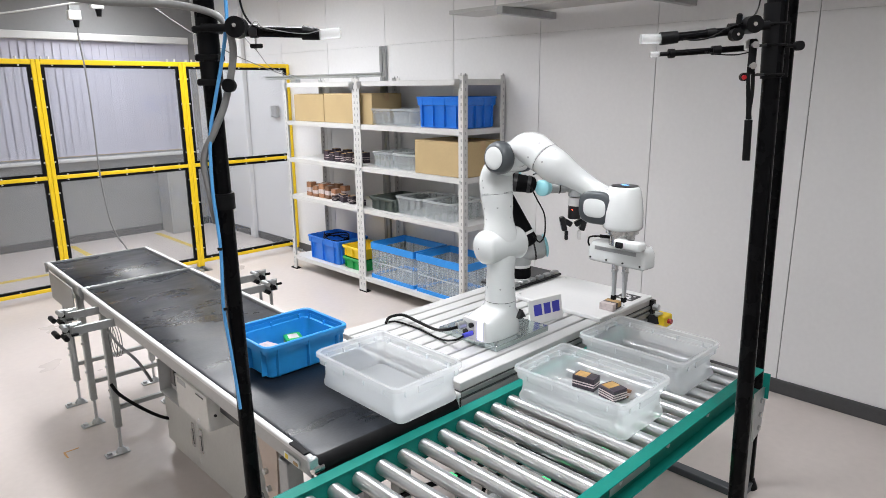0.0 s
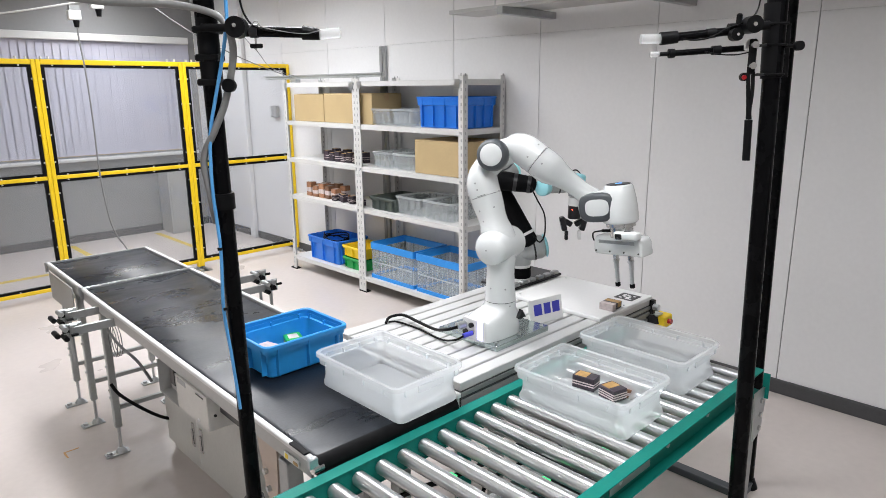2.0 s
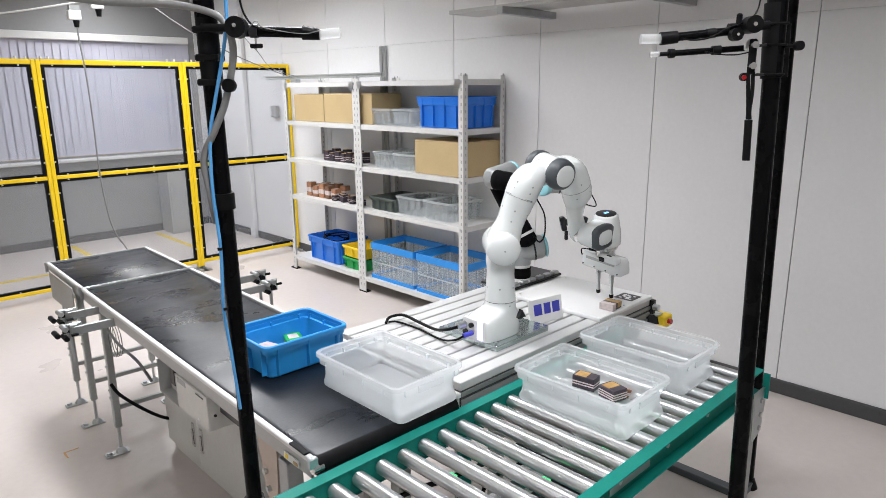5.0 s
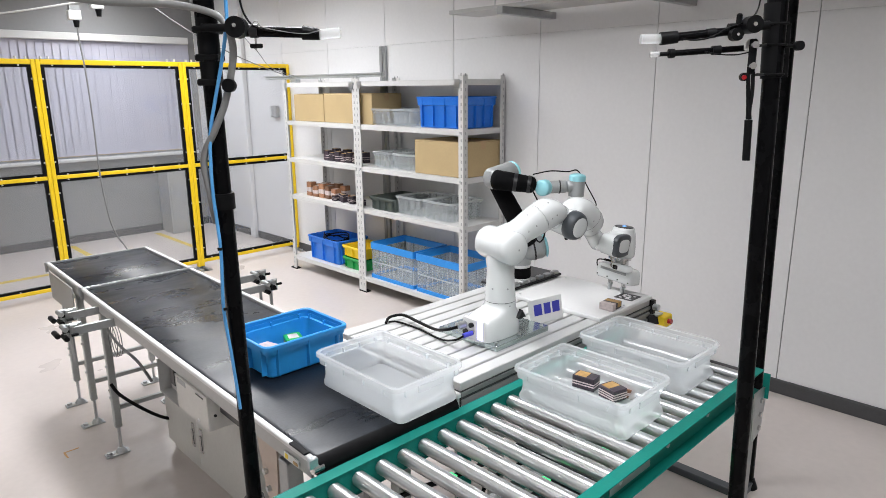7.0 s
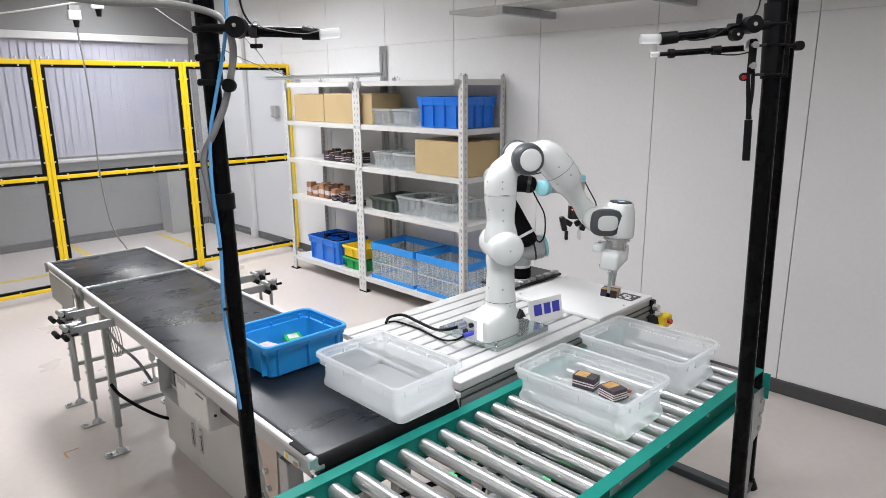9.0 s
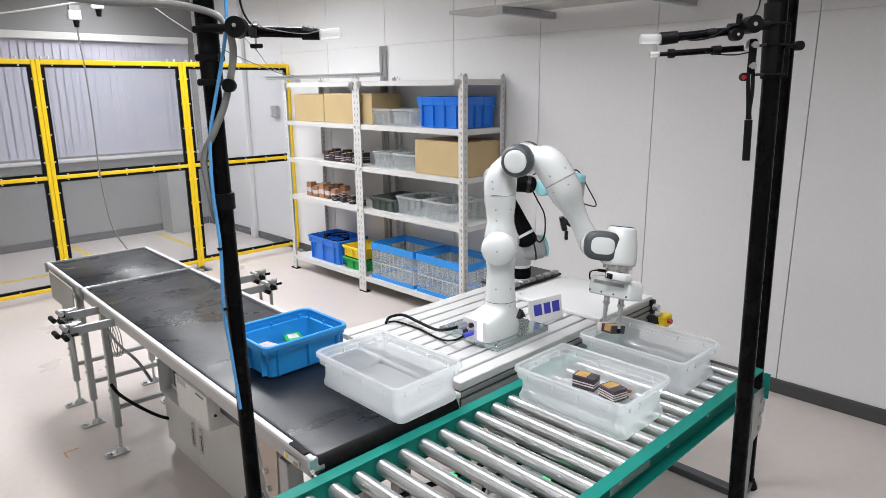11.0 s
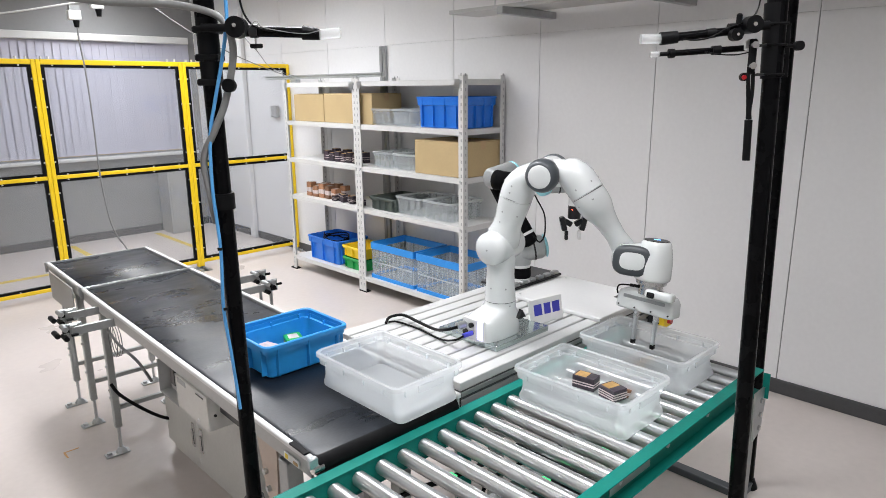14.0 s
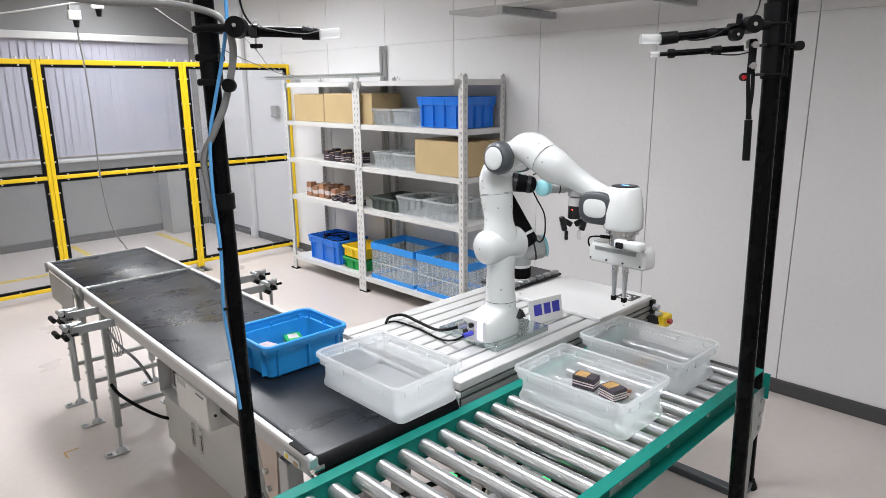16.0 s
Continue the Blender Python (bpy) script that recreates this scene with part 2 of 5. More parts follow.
struct("wall_left", box(B(), X0 - 0.2, Y0, 0, X0, YF, CEIL), WALL, "plain light grey wall", "wall")
struct("wall_back", box(B(), X0, Y0 - 0.2, 0, WX, Y0, CEIL), WALL, "plain light grey wall", "wall")
# far wall with its window opening
WIN = (-2.6, 3.7, 0.98, 2.3)
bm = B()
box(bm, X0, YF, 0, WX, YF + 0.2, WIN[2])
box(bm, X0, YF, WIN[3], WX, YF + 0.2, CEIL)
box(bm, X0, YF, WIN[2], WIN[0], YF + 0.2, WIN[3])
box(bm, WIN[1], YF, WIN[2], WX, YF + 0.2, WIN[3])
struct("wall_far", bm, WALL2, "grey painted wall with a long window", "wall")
struct("baseboard_far", box(B(), X0, YF - 0.012, 0, WX - 0.02, YF, 0.09, 0.003), BASEB, "dark grey vinyl baseboard below the window wall", "baseboard")
win = thing("window_1", "long window closed off by grey vertical blinds", "window", kind="structure")
part("window_sill", box(B(), WIN[0], YF - 0.1, WIN[2] - 0.035, WIN[1] + 0.02, YF + 0.02, WIN[2], 0.006), STEELW, win)
part("head_rail", box(B(), WIN[0], YF - 0.09, WIN[3] - 0.02, WIN[1] + 0.02, YF - 0.005, WIN[3] + 0.06, 0.006), STEELW, win)
part("pane", box(B(), WIN[0], YF + 0.12, WIN[2], WIN[1], YF + 0.126, WIN[3]), PANE, win)
k = 0
x = WIN[0] + 0.05
while x < WIN[1]:
    part("blind_slat", box(B(), -0.046, -0.001, WIN[2] + 0.03, 0.046, 0.001, WIN[3] - 0.02, m=pose(x, YF - 0.035, 0, 0, 0, 9 + 3 * math.sin(k * 1.7))), BLIND, win)
    x += 0.08
    k += 1
struct("wall_pilaster", box(B(), WX - 0.06, 7.1, 0.0, WX - 0.002, 7.2, CEIL, 0.01), WALL, "white boxed-in column on the wall", "column")
for ax, ay, bx, by in ((2.06, 7.6, 2.12, 8.25), (3.03, 7.1, 3.09, 8.25), (-1.0, 7.06, 2.0, 7.14)):
    bm = box(B(), min(ax, bx), min(ay, by), 0.0005, max(ax, bx), max(ay, by), 0.002)
    struct("floor_tape", bm, TAPE, "yellow marking tape on the floor", "floor tape")

ORANGE = mat("orange_tape", (0.6, 0.33, 0.12), 0.5, var=0.15)
for x, y, w, d in ((0.69, 3.4, 0.07, 0.008), (0.69, 3.34, 0.008, 0.06), (0.22, 3.02, 0.06, 0.01)):
    struct("floor_mark", box(B(), x, y, 0.0004, x + w, y + d, 0.0014), ORANGE, "worn scrap of orange tape on the floor", "floor tape")

for lx, ly, watt in LAMPS:
    lamp = thing("ceiling_lamp", "white linear ceiling lamp with a glowing diffuser", "ceiling lamp", (lx, ly, CEIL), group="ceiling lamps")
    part("housing", box(B(), -0.17, -0.63, -0.045, 0.17, 0.63, 0.0, 0.006), STEELW, lamp)
    part("diffuser", box(B(), -0.14, -0.6, -0.055, 0.14, 0.6, -0.046), LAMPGLOW, lamp)


# ---- safety fence ----
FY = 6.22


def fence_panel(x0, x1):
    f = thing("fence_panel", "yellow framed safety fence panel with clear sheets", "fence", (0, FY, 0), group="safety fence")
    pw, w = 0.032, 0.028
    for xa, xb in ((x0, x0 + pw), (x1 - pw, x1)):
        part("post", box(B(), xa, -0.021, 0.03, xb, 0.021, 1.985, 0.004), YELLOW, f)
    for z0, z1 in ((0.068, 0.1), (1.014, 1.046), (1.945, 1.985)):
        part("rail", box(B(), x0 + pw + 0.001, -0.02, z0, x1 - pw - 0.001, 0.02, z1, 0.004), YELLOW, f)
    xl, xr = x0 + pw + 0.001, x1 - pw - 0.001
    for z0, z1 in ((0.101, 1.013), (1.047, 1.944)):
        bm = B()
        for a in ((xl, z0, xr, z0 + w * 0.8), (xl, z1 - w * 0.8, xr, z1), (xl, z0 + w * 0.8, xl + w, z1 - w * 0.8), (xr - w, z0 + w * 0.8, xr, z1 - w * 0.8)):
            box(bm, a[0], -0.014, a[1], a[2], 0.012, a[3], 0.002)
        part("gasket", bm, BLACK, f, "black rubber gasket strip")
        p = part("pane", box(B(), xl + 0.02, -0.003, z0 + 0.016, xr - 0.02, 0.002, z1 - 0.016), PANE, f, "clear polycarbonate sheet")
        p.visible_shadow = False
        for i in range(4):
            zz = z0 + (z1 - z0) * (i + 0.5) / 4
            for xx in (xl + 0.006, xr - 0.006):
                part("bolt", rod(B(), (xx, -0.022, zz), (xx, -0.0135, zz), 0.0065, seg=8), STEELW, f)
        for i in range(5):
            xx = x0 + (x1 - x0) * (i + 0.5) / 5
            for zz in (z0 + 0.006, z1 - 0.006):
                part("bolt", rod(B(), (xx, -0.022, zz), (xx, -0.0135, zz), 0.0065, seg=8), STEELW, f)
    for xx in (x0 + 0.018, x1 - 0.018):
        part("foot_plate", box(B(), xx - 0.04, -0.12, 0, xx + 0.04, 0.07, 0.008), ZINC, f)
        part("foot_stem", rod(B(), (xx, 0, 0.008), (xx, 0, 0.03), 0.012, seg=10), ZINC, f)
        for sy in (-0.09, -0.05):
            part("foot_bolt", rod(B(), (xx, sy, 0.008), (xx, sy, 0.022), 0.011, seg=8), ZINC, f)
    for xx in (x0 + 0.045, x0 + 0.1, x1 - 0.06, x1 - 0.13):
        part("top_bolt", rod(B(), (xx, 0, 1.985), (xx, 0, 2.008), 0.009, seg=8), STEELW, f)
    return f


for a, b in ((-2.1, -0.9), (-0.897, 0.298), (0.301, 1.498), (1.5, 2.695), (2.697, 3.826)):
    fence_panel(a, b)

# ---- steel shelving ----
SX0, SX1 = 3.36, 3.8
SY = (3.235, 4.46, 5.575)
SZ = (0.145, 0.745, 1.1, 1.445, 1.79)
shelf = thing("steel_shelving", "white slotted-angle steel shelving loaded with crates and boxes", "shelving")


def angle_post(bm, x, y, sx, sy):
    box(bm, x, y - 0.002 * sy, 0.004, x + sx * 0.045, y, 1.82)
    box(bm, x, y, 0.004, x + sx * 0.002, y + sy * 0.045, 1.82)


for iy, y in enumerate(SY):
    for x, sx in ((SX0, 1), (SX1, -1)):
        bm = B()
        for sy in ((1,), (1, -1), (-1,))[iy]:
            angle_post(bm, x, y + 0.003 * sy, sx, sy)
        p = part("post", bm, STEELW, shelf)
        bm = B()
        for k in range(36):
            z = 0.06 + k * 0.05
            for sy in ((1,), (1, -1), (-1,))[iy]:
                xx = x - sx * 0.0012
                box(bm, min(xx, xx + sx * 0.001), y + sy * 0.02 - 0.005, z, max(xx, xx + sx * 0.001), y + sy * 0.02 + 0.005, z + 0.022)
            box(bm, x + sx * 0.02 - 0.004, y - 0.0052, z, x + sx * 0.02 + 0.004, y - 0.0042, z + 0.02)
        tagged(part("slot_strip", bm, ALUD, p, "dark punched slots"), kind="stuff")
        part("foot", box(B(), x - 0.004 if sx > 0 else x - 0.05, y - 0.05, 0, x + 0.05 if sx > 0 else x + 0.004, y + 0.05, 0.012, 0.003), BLACK, shelf)
for ya, yb in zip(SY, SY[1:]):
    for z in SZ:
        bm = B()
        box(bm, SX0 + 0.004, ya + 0.012, z - 0.003, SX1 - 0.004, yb - 0.012, z)
        for xx in (SX0 + 0.003, SX1 - 0.005):
            box(bm, xx, ya + 0.012, z - 0.04, xx + 0.002, yb - 0.012, z - 0.0035)
        for yy in (ya + 0.012, yb - 0.014):
            box(bm, SX0 + 0.006, yy, z - 0.04, SX1 - 0.006, yy + 0.002, z - 0.0035)
        s = part("shelf_board", bm, STEELW, shelf)
        for yy in (ya + 0.03, yb - 0.03):
            part("bolt", rod(B(), (SX0 - 0.007, yy, z - 0.02), (SX0 + 0.003, yy, z - 0.02), 0.008, seg=8), ZINC, s)
    for yy, d in ((ya + 0.03, 1), (yb - 0.03, -1)):
        bm = B()
        box(bm, SX0 - 0.0065, min(yy, yy + 0.05 * d), 1.73, SX0 - 0.0035, max(yy, yy + 0.05 * d), 1.79)
        part("gusset", bm, ZINC, shelf)


def carton(x0, y0, z0, x1, y1, z1, label):
    c = thing("cardboard_box", label, "cardboard box", ((x0 + x1) / 2, (y0 + y1) / 2, z0))
    hx, hy, hz = (x1 - x0) / 2, (y1 - y0) / 2, z1 - z0
    part("body", box(B(), -hx, -hy, 0, hx, hy, hz - 0.006, 0.004), CARD, c)
    part("flap", box(B(), -hx + 0.001, -hy + 0.001, hz - 0.005, -0.002, hy - 0.001, hz, 0.001), CARD, c)
    part("flap", box(B(), 0.002, -hy + 0.001, hz - 0.005, hx - 0.001, hy - 0.001, hz, 0.001), CARD, c)
    bm = box(B(), -0.025, -hy - 0.0008, hz + 0.0003, 0.025, hy + 0.0008, hz + 0.001)
    box(bm, -0.025, -hy - 0.001, hz - 0.06, 0.025, -hy - 0.0003, hz + 0.0003)
    part("tape", bm, CARDT, c, "brown packing tape")
    return c


carton(3.40, 4.985, 1.446, 3.72, 5.46, 1.69, "closed brown cardboard box on the upper shelf")
carton(3.40, 4.30, 1.446, 3.72, 4.975, 1.695, "long closed brown cardboard box on the upper shelf")
carton(3.385, 3.25, 1.101, 3.78, 3.775, 1.355, "large closed brown cardboard box on the middle shelf")


def tote(name, at, lx, ly, hz, body, rim, label, category="crate", turn=0.0, ribs=5, wall=0.004, feet=False, group=""):
    """An open stacking tote: lx by ly at the rim, hz high; a stepped rim, ribs and a recessed floor."""
    t = thing(name, label, category, at, turn, group)
    a, b = lx / 2, ly / 2
    bm = B()
    taper = 0.02
    prof = [(0.0, a - taper - 0.005, b - taper - 0.005), (0.005, a - taper, b - taper), (hz * 0.69, a - 0.015, b - 0.015), (hz * 0.715, a - 0.012, b - 0.012), (hz * 0.73, a - 0.004, b - 0.004), (hz - 0.016, a - 0.003, b - 0.003)]
    if feet:
        # the short ends sweep out again at the bottom into stacking feet
        prof = [(0.0, a - 0.02, b - 0.006), (0.006, a - 0.018, b - 0.002), (0.014, a - 0.017, b - 0.003), (0.026, a - 0.016, b - 0.011), (0.042, a - 0.015, b - 0.017),
                (hz * 0.62, a - 0.014, b - 0.017), (hz * 0.655, a - 0.012, b - 0.014), (hz * 0.67, a - 0.005, b - 0.005), (hz - 0.016, a - 0.003, b - 0.003)]
    outer = [rrect(0, 0, z, hx, hy, 0.022) for z, hx, hy in prof]
    inner = [rrect(0, 0, z, hx, hy, 0.02) for z, hx, hy in ((hz - 0.016, a - 0.008, b - 0.008), (hz * 0.75, a - 0.009, b - 0.009), (hz * 0.735, a - 0.017, b - 0.017), (0.009, a - taper - wall - 0.002, b - taper - wall - 0.002))]
    rings_mesh(bm, outer + inner)
    part("body", bm, body, t, smooth=35)
    bm = B()
    rr = [rrect(0, 0, z, a + o, b + o, 0.025) for z, o in ((hz - 0.0155, -0.003), (hz - 0.0155, 0.003), (hz - 0.003, 0.003), (hz, 0.0), (hz, -0.004), (hz - 0.003, -0.0075), (hz - 0.0155, -0.0075))]
    rings_mesh(bm, rr + [rr[0]], False, False)
    part("rim", bm, rim, t, smooth=35)
    for side in (0, 1):
        long_, half = (a, b) if side == 0 else (b, a)
        for s in (-1, 1):
            for k in range(ribs):
                u = -long_ * 0.72 + 2 * long_ * 0.72 * k / max(1, ribs - 1)
                c = (u, s * (half - 0.009)) if side == 0 else (s * (half - 0.009), u)
                w = (0.0018, 0.009) if side == 0 else (0.009, 0.0018)
                z0 = hz * 0.7 if feet else 0.012
                part("rib", box(B(), c[0] - w[0], c[1] - w[1], z0, c[0] + w[0], c[1] + w[1], hz - 0.017), body, t)
    if feet:
        for s in (-1, 1):
            bm = B()
            box(bm, -a * 0.36, s * (b - 0.001) - 0.003, hz * 0.66, a * 0.36, s * (b - 0.001) + 0.003, hz - 0.018, 0.001)
            part("handle_plate", bm, rim, t)
    return t


tote("blue_tote", (3.575, 3.515, 1.446), 0.37, 0.49, 0.225, BLUE, BLUE, "blue plastic stacking tote on the upper shelf", ribs=4)
for y, z in ((4.19, 1.446), (3.93, 1.446), (4.19, 1.101), (3.93, 1.101)):
    tote("clear_tote", (3.575, y, z), 0.36, 0.25, 0.13, SHELFCLEAR, SHELFRIM, "empty translucent plastic tote on a shelf", ribs=4, group="clear totes on the shelves")
tote("grey_tote", (3.58, 4.2, 0.746), 0.38, 0.34, 0.11, GREYPL, GREYPL, "dark grey plastic tote on the lower shelf", ribs=4)
for y in (3.88, 3.555):
    tote("clear_tote", (3.575, y, 0.746), 0.36, 0.31, 0.15, SHELFCLEAR, SHELFRIM, "empty translucent plastic tote on a shelf", ribs=4, group="clear totes on the shelves")
bt = tote("blue_tote", (3.58, 5.12, 0.146), 0.36, 0.5, 0.225, BLUE, BLUE, "blue plastic tote with coiled black cable inside", ribs=3)
bm = B()
for k in range(3):
    hose(bm, [(3.55 + 0.1 * math.cos(a * 0.7 + k), 5.1 + 0.15 * math.sin(a * 0.7 + k), 0.33 + 0.02 * math.sin(a + k) + 0.02 * k) for a in range(10)], 0.006, 6, 4)
tagged(part("coiled_cable", bm, BLACK, None, smooth=60), "tangled black cable lying in the blue tote", "cable")
tote("green_tote", (3.56, 4.665, 0.146), 0.3, 0.31, 0.105, GREEN, GREEN, "green plastic tote under a yellow one", ribs=3)
tote("yellow_tote", (3.56, 4.665, 0.252), 0.3, 0.31, 0.105, YPLAST, YPLAST, "yellow plastic tote stacked on the green one", ribs=3)


def folding_crate(at, lx, ly, hz):
    c = thing("folding_crate", "clear folding crate with a blue rim and base", "folding crate", at, group="folding crates on the bottom shelf")
    a, b = lx / 2, ly / 2
    for name, z0, z1 in (("base", 0.0, 0.03), ("rim", hz - 0.055, hz)):
        bm = B()
        rr = [rrect(0, 0, z, a - o, b - o, 0.012) for z, o in ((z0, 0.0), (z1, 0.0), (z1, 0.014), (z0, 0.014))]
        rings_mesh(bm, rr + [rr[0]], False, False)
        part(name, bm, CRATEBLUE, c, "blue plastic frame")
    part("floor", box(B(), -a + 0.015, -b + 0.015, 0.006, a - 0.015, b - 0.015, 0.012), CRATECLEAR, c)
    for s in (-1, 1):
        part("side_panel", box(B(), s * (a - 0.008) - 0.003, -b + 0.015, 0.031, s * (a - 0.008) + 0.003, b - 0.015, hz - 0.056), CRATECLEAR, c)
        part("end_panel", box(B(), -a + 0.016, s * (b - 0.008) - 0.003, 0.031, a - 0.016, s * (b - 0.008) + 0.003, hz - 0.056), CRATECLEAR, c)
        for k in (-1, 0, 1):
            part("rib", box(B(), s * (a - 0.003) - 0.003, k * b * 0.55 - 0.003, 0.032, s * (a - 0.003) + 0.003, k * b * 0.55 + 0.003, hz - 0.057), CRATECLEAR, c)
            part("rib", box(B(), k * a * 0.5 - 0.003, s * (b - 0.003) - 0.003, 0.032, k * a * 0.5 + 0.003, s * (b - 0.003) + 0.003, hz - 0.057), CRATECLEAR, c)
        bm = B()
        for z0 in (0.06, hz * 0.54):
            for i in range(6):
                for j in range(4):
                    y, z = (i - 2.5) * b * 0.2, z0 + j * 0.021
                    box(bm, s * (a - 0.004) - 0.0015, y - 0.006, z, s * (a - 0.004) + 0.0015, y + 0.006, z + 0.011)
                    x = (i - 2.5) * a * 0.2
                    box(bm, x - 0.005, s * (b - 0.004) - 0.0015, z, x + 0.005, s * (b - 0.004) + 0.0015, z + 0.011)
        tagged(part("grid_slots", bm, CLEARR, c, "rows of small moulded slots"), kind="stuff")
        part("hinge_bar", box(B(), s * (a - 0.002) - 0.004, -b * 0.9, hz * 0.45, s * (a - 0.002) + 0.004, b * 0.9, hz * 0.48), CLEARR, c)


folding_crate((3.585, 4.1, 0.146), 0.39, 0.55, 0.31)
folding_crate((3.585, 3.52, 0.146), 0.39, 0.55, 0.31)


def carton_small(at, sx, sy, sz, turn, material, label, group):
    c = thing("small_carton", label, "product box", at, turn, group)
    part("body", box(B(), -sx / 2, -sy / 2, 0, sx / 2, sy / 2, sz, 0.0015), material, c)
    if material is DARKB:
        for k in random.choice(((0.3, 0.5), (0.7,), (0.2, 0.4, 0.6))):
            part("print_stripe", box(B(), -sx / 2 - 0.0004, -sy / 2 - 0.0004, sz * k, sx / 2 + 0.0004, sy / 2 + 0.0004, sz * k + 0.004), PALEB, c, "pale printed stripe")
        part("print_patch", box(B(), -sx * 0.42, -sy * 0.1, sz - 0.001, sx * 0.42, sy * 0.4, sz + 0.0005), TANB, c, "tan printed patch")
        return c
    part("print_band", box(B(), -sx / 2 - 0.0004, -sy / 2 - 0.0004, sz * 0.3, sx / 2 + 0.0004, sy / 2 + 0.0004, sz * 0.62), TANB if material is not BROWNB else PALEB, c, "lighter printed band")
    part("print_patch", box(B(), -sx * 0.3, -sy * 0.3, sz - 0.001, sx * 0.3, sy * 0.3, sz + 0.0005), PALEB, c, "pale printed patch")
    return c


random.seed(4)
for i in range(12):
    col, row = i % 6, i // 6
    carton_small((3.47 + 0.09 * row, 4.62 + 0.085 * col, 1.101), 0.06, 0.065, random.choice((0.075, 0.09, 0.1)), random.uniform(-8, 8), DARKB, "small dark printed carton standing on the shelf", "cartons on the middle shelf")
for i in range(10):
    col, row = i % 5, i // 5
    carton_small((3.47 + 0.1 * row, 4.95 + 0.1 * col, 0.746), 0.065, 0.07, random.choice((0.1, 0.12, 0.13)), random.uniform(-8, 8), BROWNB, "small brown printed carton standing on the shelf", "cartons on the lower shelf")
for i in range(7):
    carton_small((3.44 + 0.03 * (i % 2), 4.53 + 0.065 * i, 0.746), 0.05, 0.05, random.choice((0.05, 0.07)), random.uniform(-10, 10), DARKB, "small dark printed carton at the shelf's front edge", "cartons on the lower shelf")

# uprights and strut by the shelving
pst = thing("strut_post", "grey steel strut posts standing behind the shelving", "post")
for y in (4.622, 4.666):
    part("post", box(B(), 3.803, y - 0.018, 0, 3.828, y + 0.018, 2.088, 0.002), ALUD, pst)
bar = thing("strut_bar", "horizontal aluminium strut bar over the shelving", "strut")
bm = box(B(), 3.43, 4.21, 1.822, 3.47, 6.0, 1.838, 0.002)
box(bm, 3.43, 4.21, 1.845, 3.47, 6.0, 1.858, 0.002)
box(bm, 3.44, 4.21, 1.835, 3.46, 6.0, 1.848)
part("profile", bm, LEGM, bar)
part("stay", box(B(), 3.471, 4.612, 1.83, 3.802, 4.64, 1.85), LEGM, bar)
part("clamp", box(B(), 3.42, 5.45, 1.79, 3.48, 5.53, 1.825, 0.004), ZINC, bar)
swb = thing("wall_switch_box", "grey wall switch box with conduit", "switch box", (WX - 0.001, 6.5, 1.5))
part("case", box(B(), -0.05, -0.06, -0.06, 0, 0.06, 0.06, 0.006), MOTORGREY, swb)
part("cover", box(B(), -0.056, 0.02, -0.05, -0.051, 0.055, 0.05, 0.002), STEELW, swb)
lock = thing("grey_locker", "low grey metal cabinet by the window wall", "cabinet", (3.3, 8.2, 0.0))
part("body", box(B(), -0.12, -0.15, 0, 0.12, 0.15, 0.82, 0.005), MOTORGREY, lock)
part("door", box(B(), -0.1, -0.16, 0.03, 0.1, -0.151, 0.79, 0.003), MOTORGREY, lock)

# hanging wiring duct near the wall
duct = thing("hanging_duct", "grey steel wiring duct hung from the ceiling", "wiring duct")
bm = box(B(), 3.401, -0.65, 2.2255, 3.7, 3.408, 2.2285)
box(bm, 3.401, -0.65, 2.229, 3.405, 3.408, 2.25)
box(bm, 3.696, -0.65, 2.229, 3.7, 3.408, 2.25)
# the darker grey carries the shade on the trough's underside
part("trough", bm, RAILWEB, duct)
for y in (2.856, 1.875):
    part("bracket", box(B(), 3.27, y - 0.044, 2.176, WX - 0.002, y + 0.005, 2.222, 0.003), ALUD, duct)
for y in (3.0, 1.09):
    for x in (3.413, 3.688):
        part("hanger_rod", rod(B(), (x, y, 2.229), (x, y, CEIL), 0.005, seg=8), ZINC, duct)
for y in (2.4, 1.5, 0.6):
    part("splice_bolt", rod(B(), (3.395, y, 2.239), (3.401, y, 2.239), 0.007, seg=8), ZINC, duct)

# ---- belt conveyors ----
BZ = 0.835


def along_belt(ob):
    """Turns a thing with the belt line, which runs slightly askew to the walls."""
    ob.matrix_basis = Matrix.Translation((0.826, 2.73, 0)) @ pose(0, 0, 0, 0, 0, -1.72) @ Matrix.Translation((-0.826, -2.73, 0)) @ ob.matrix_basis
    return ob


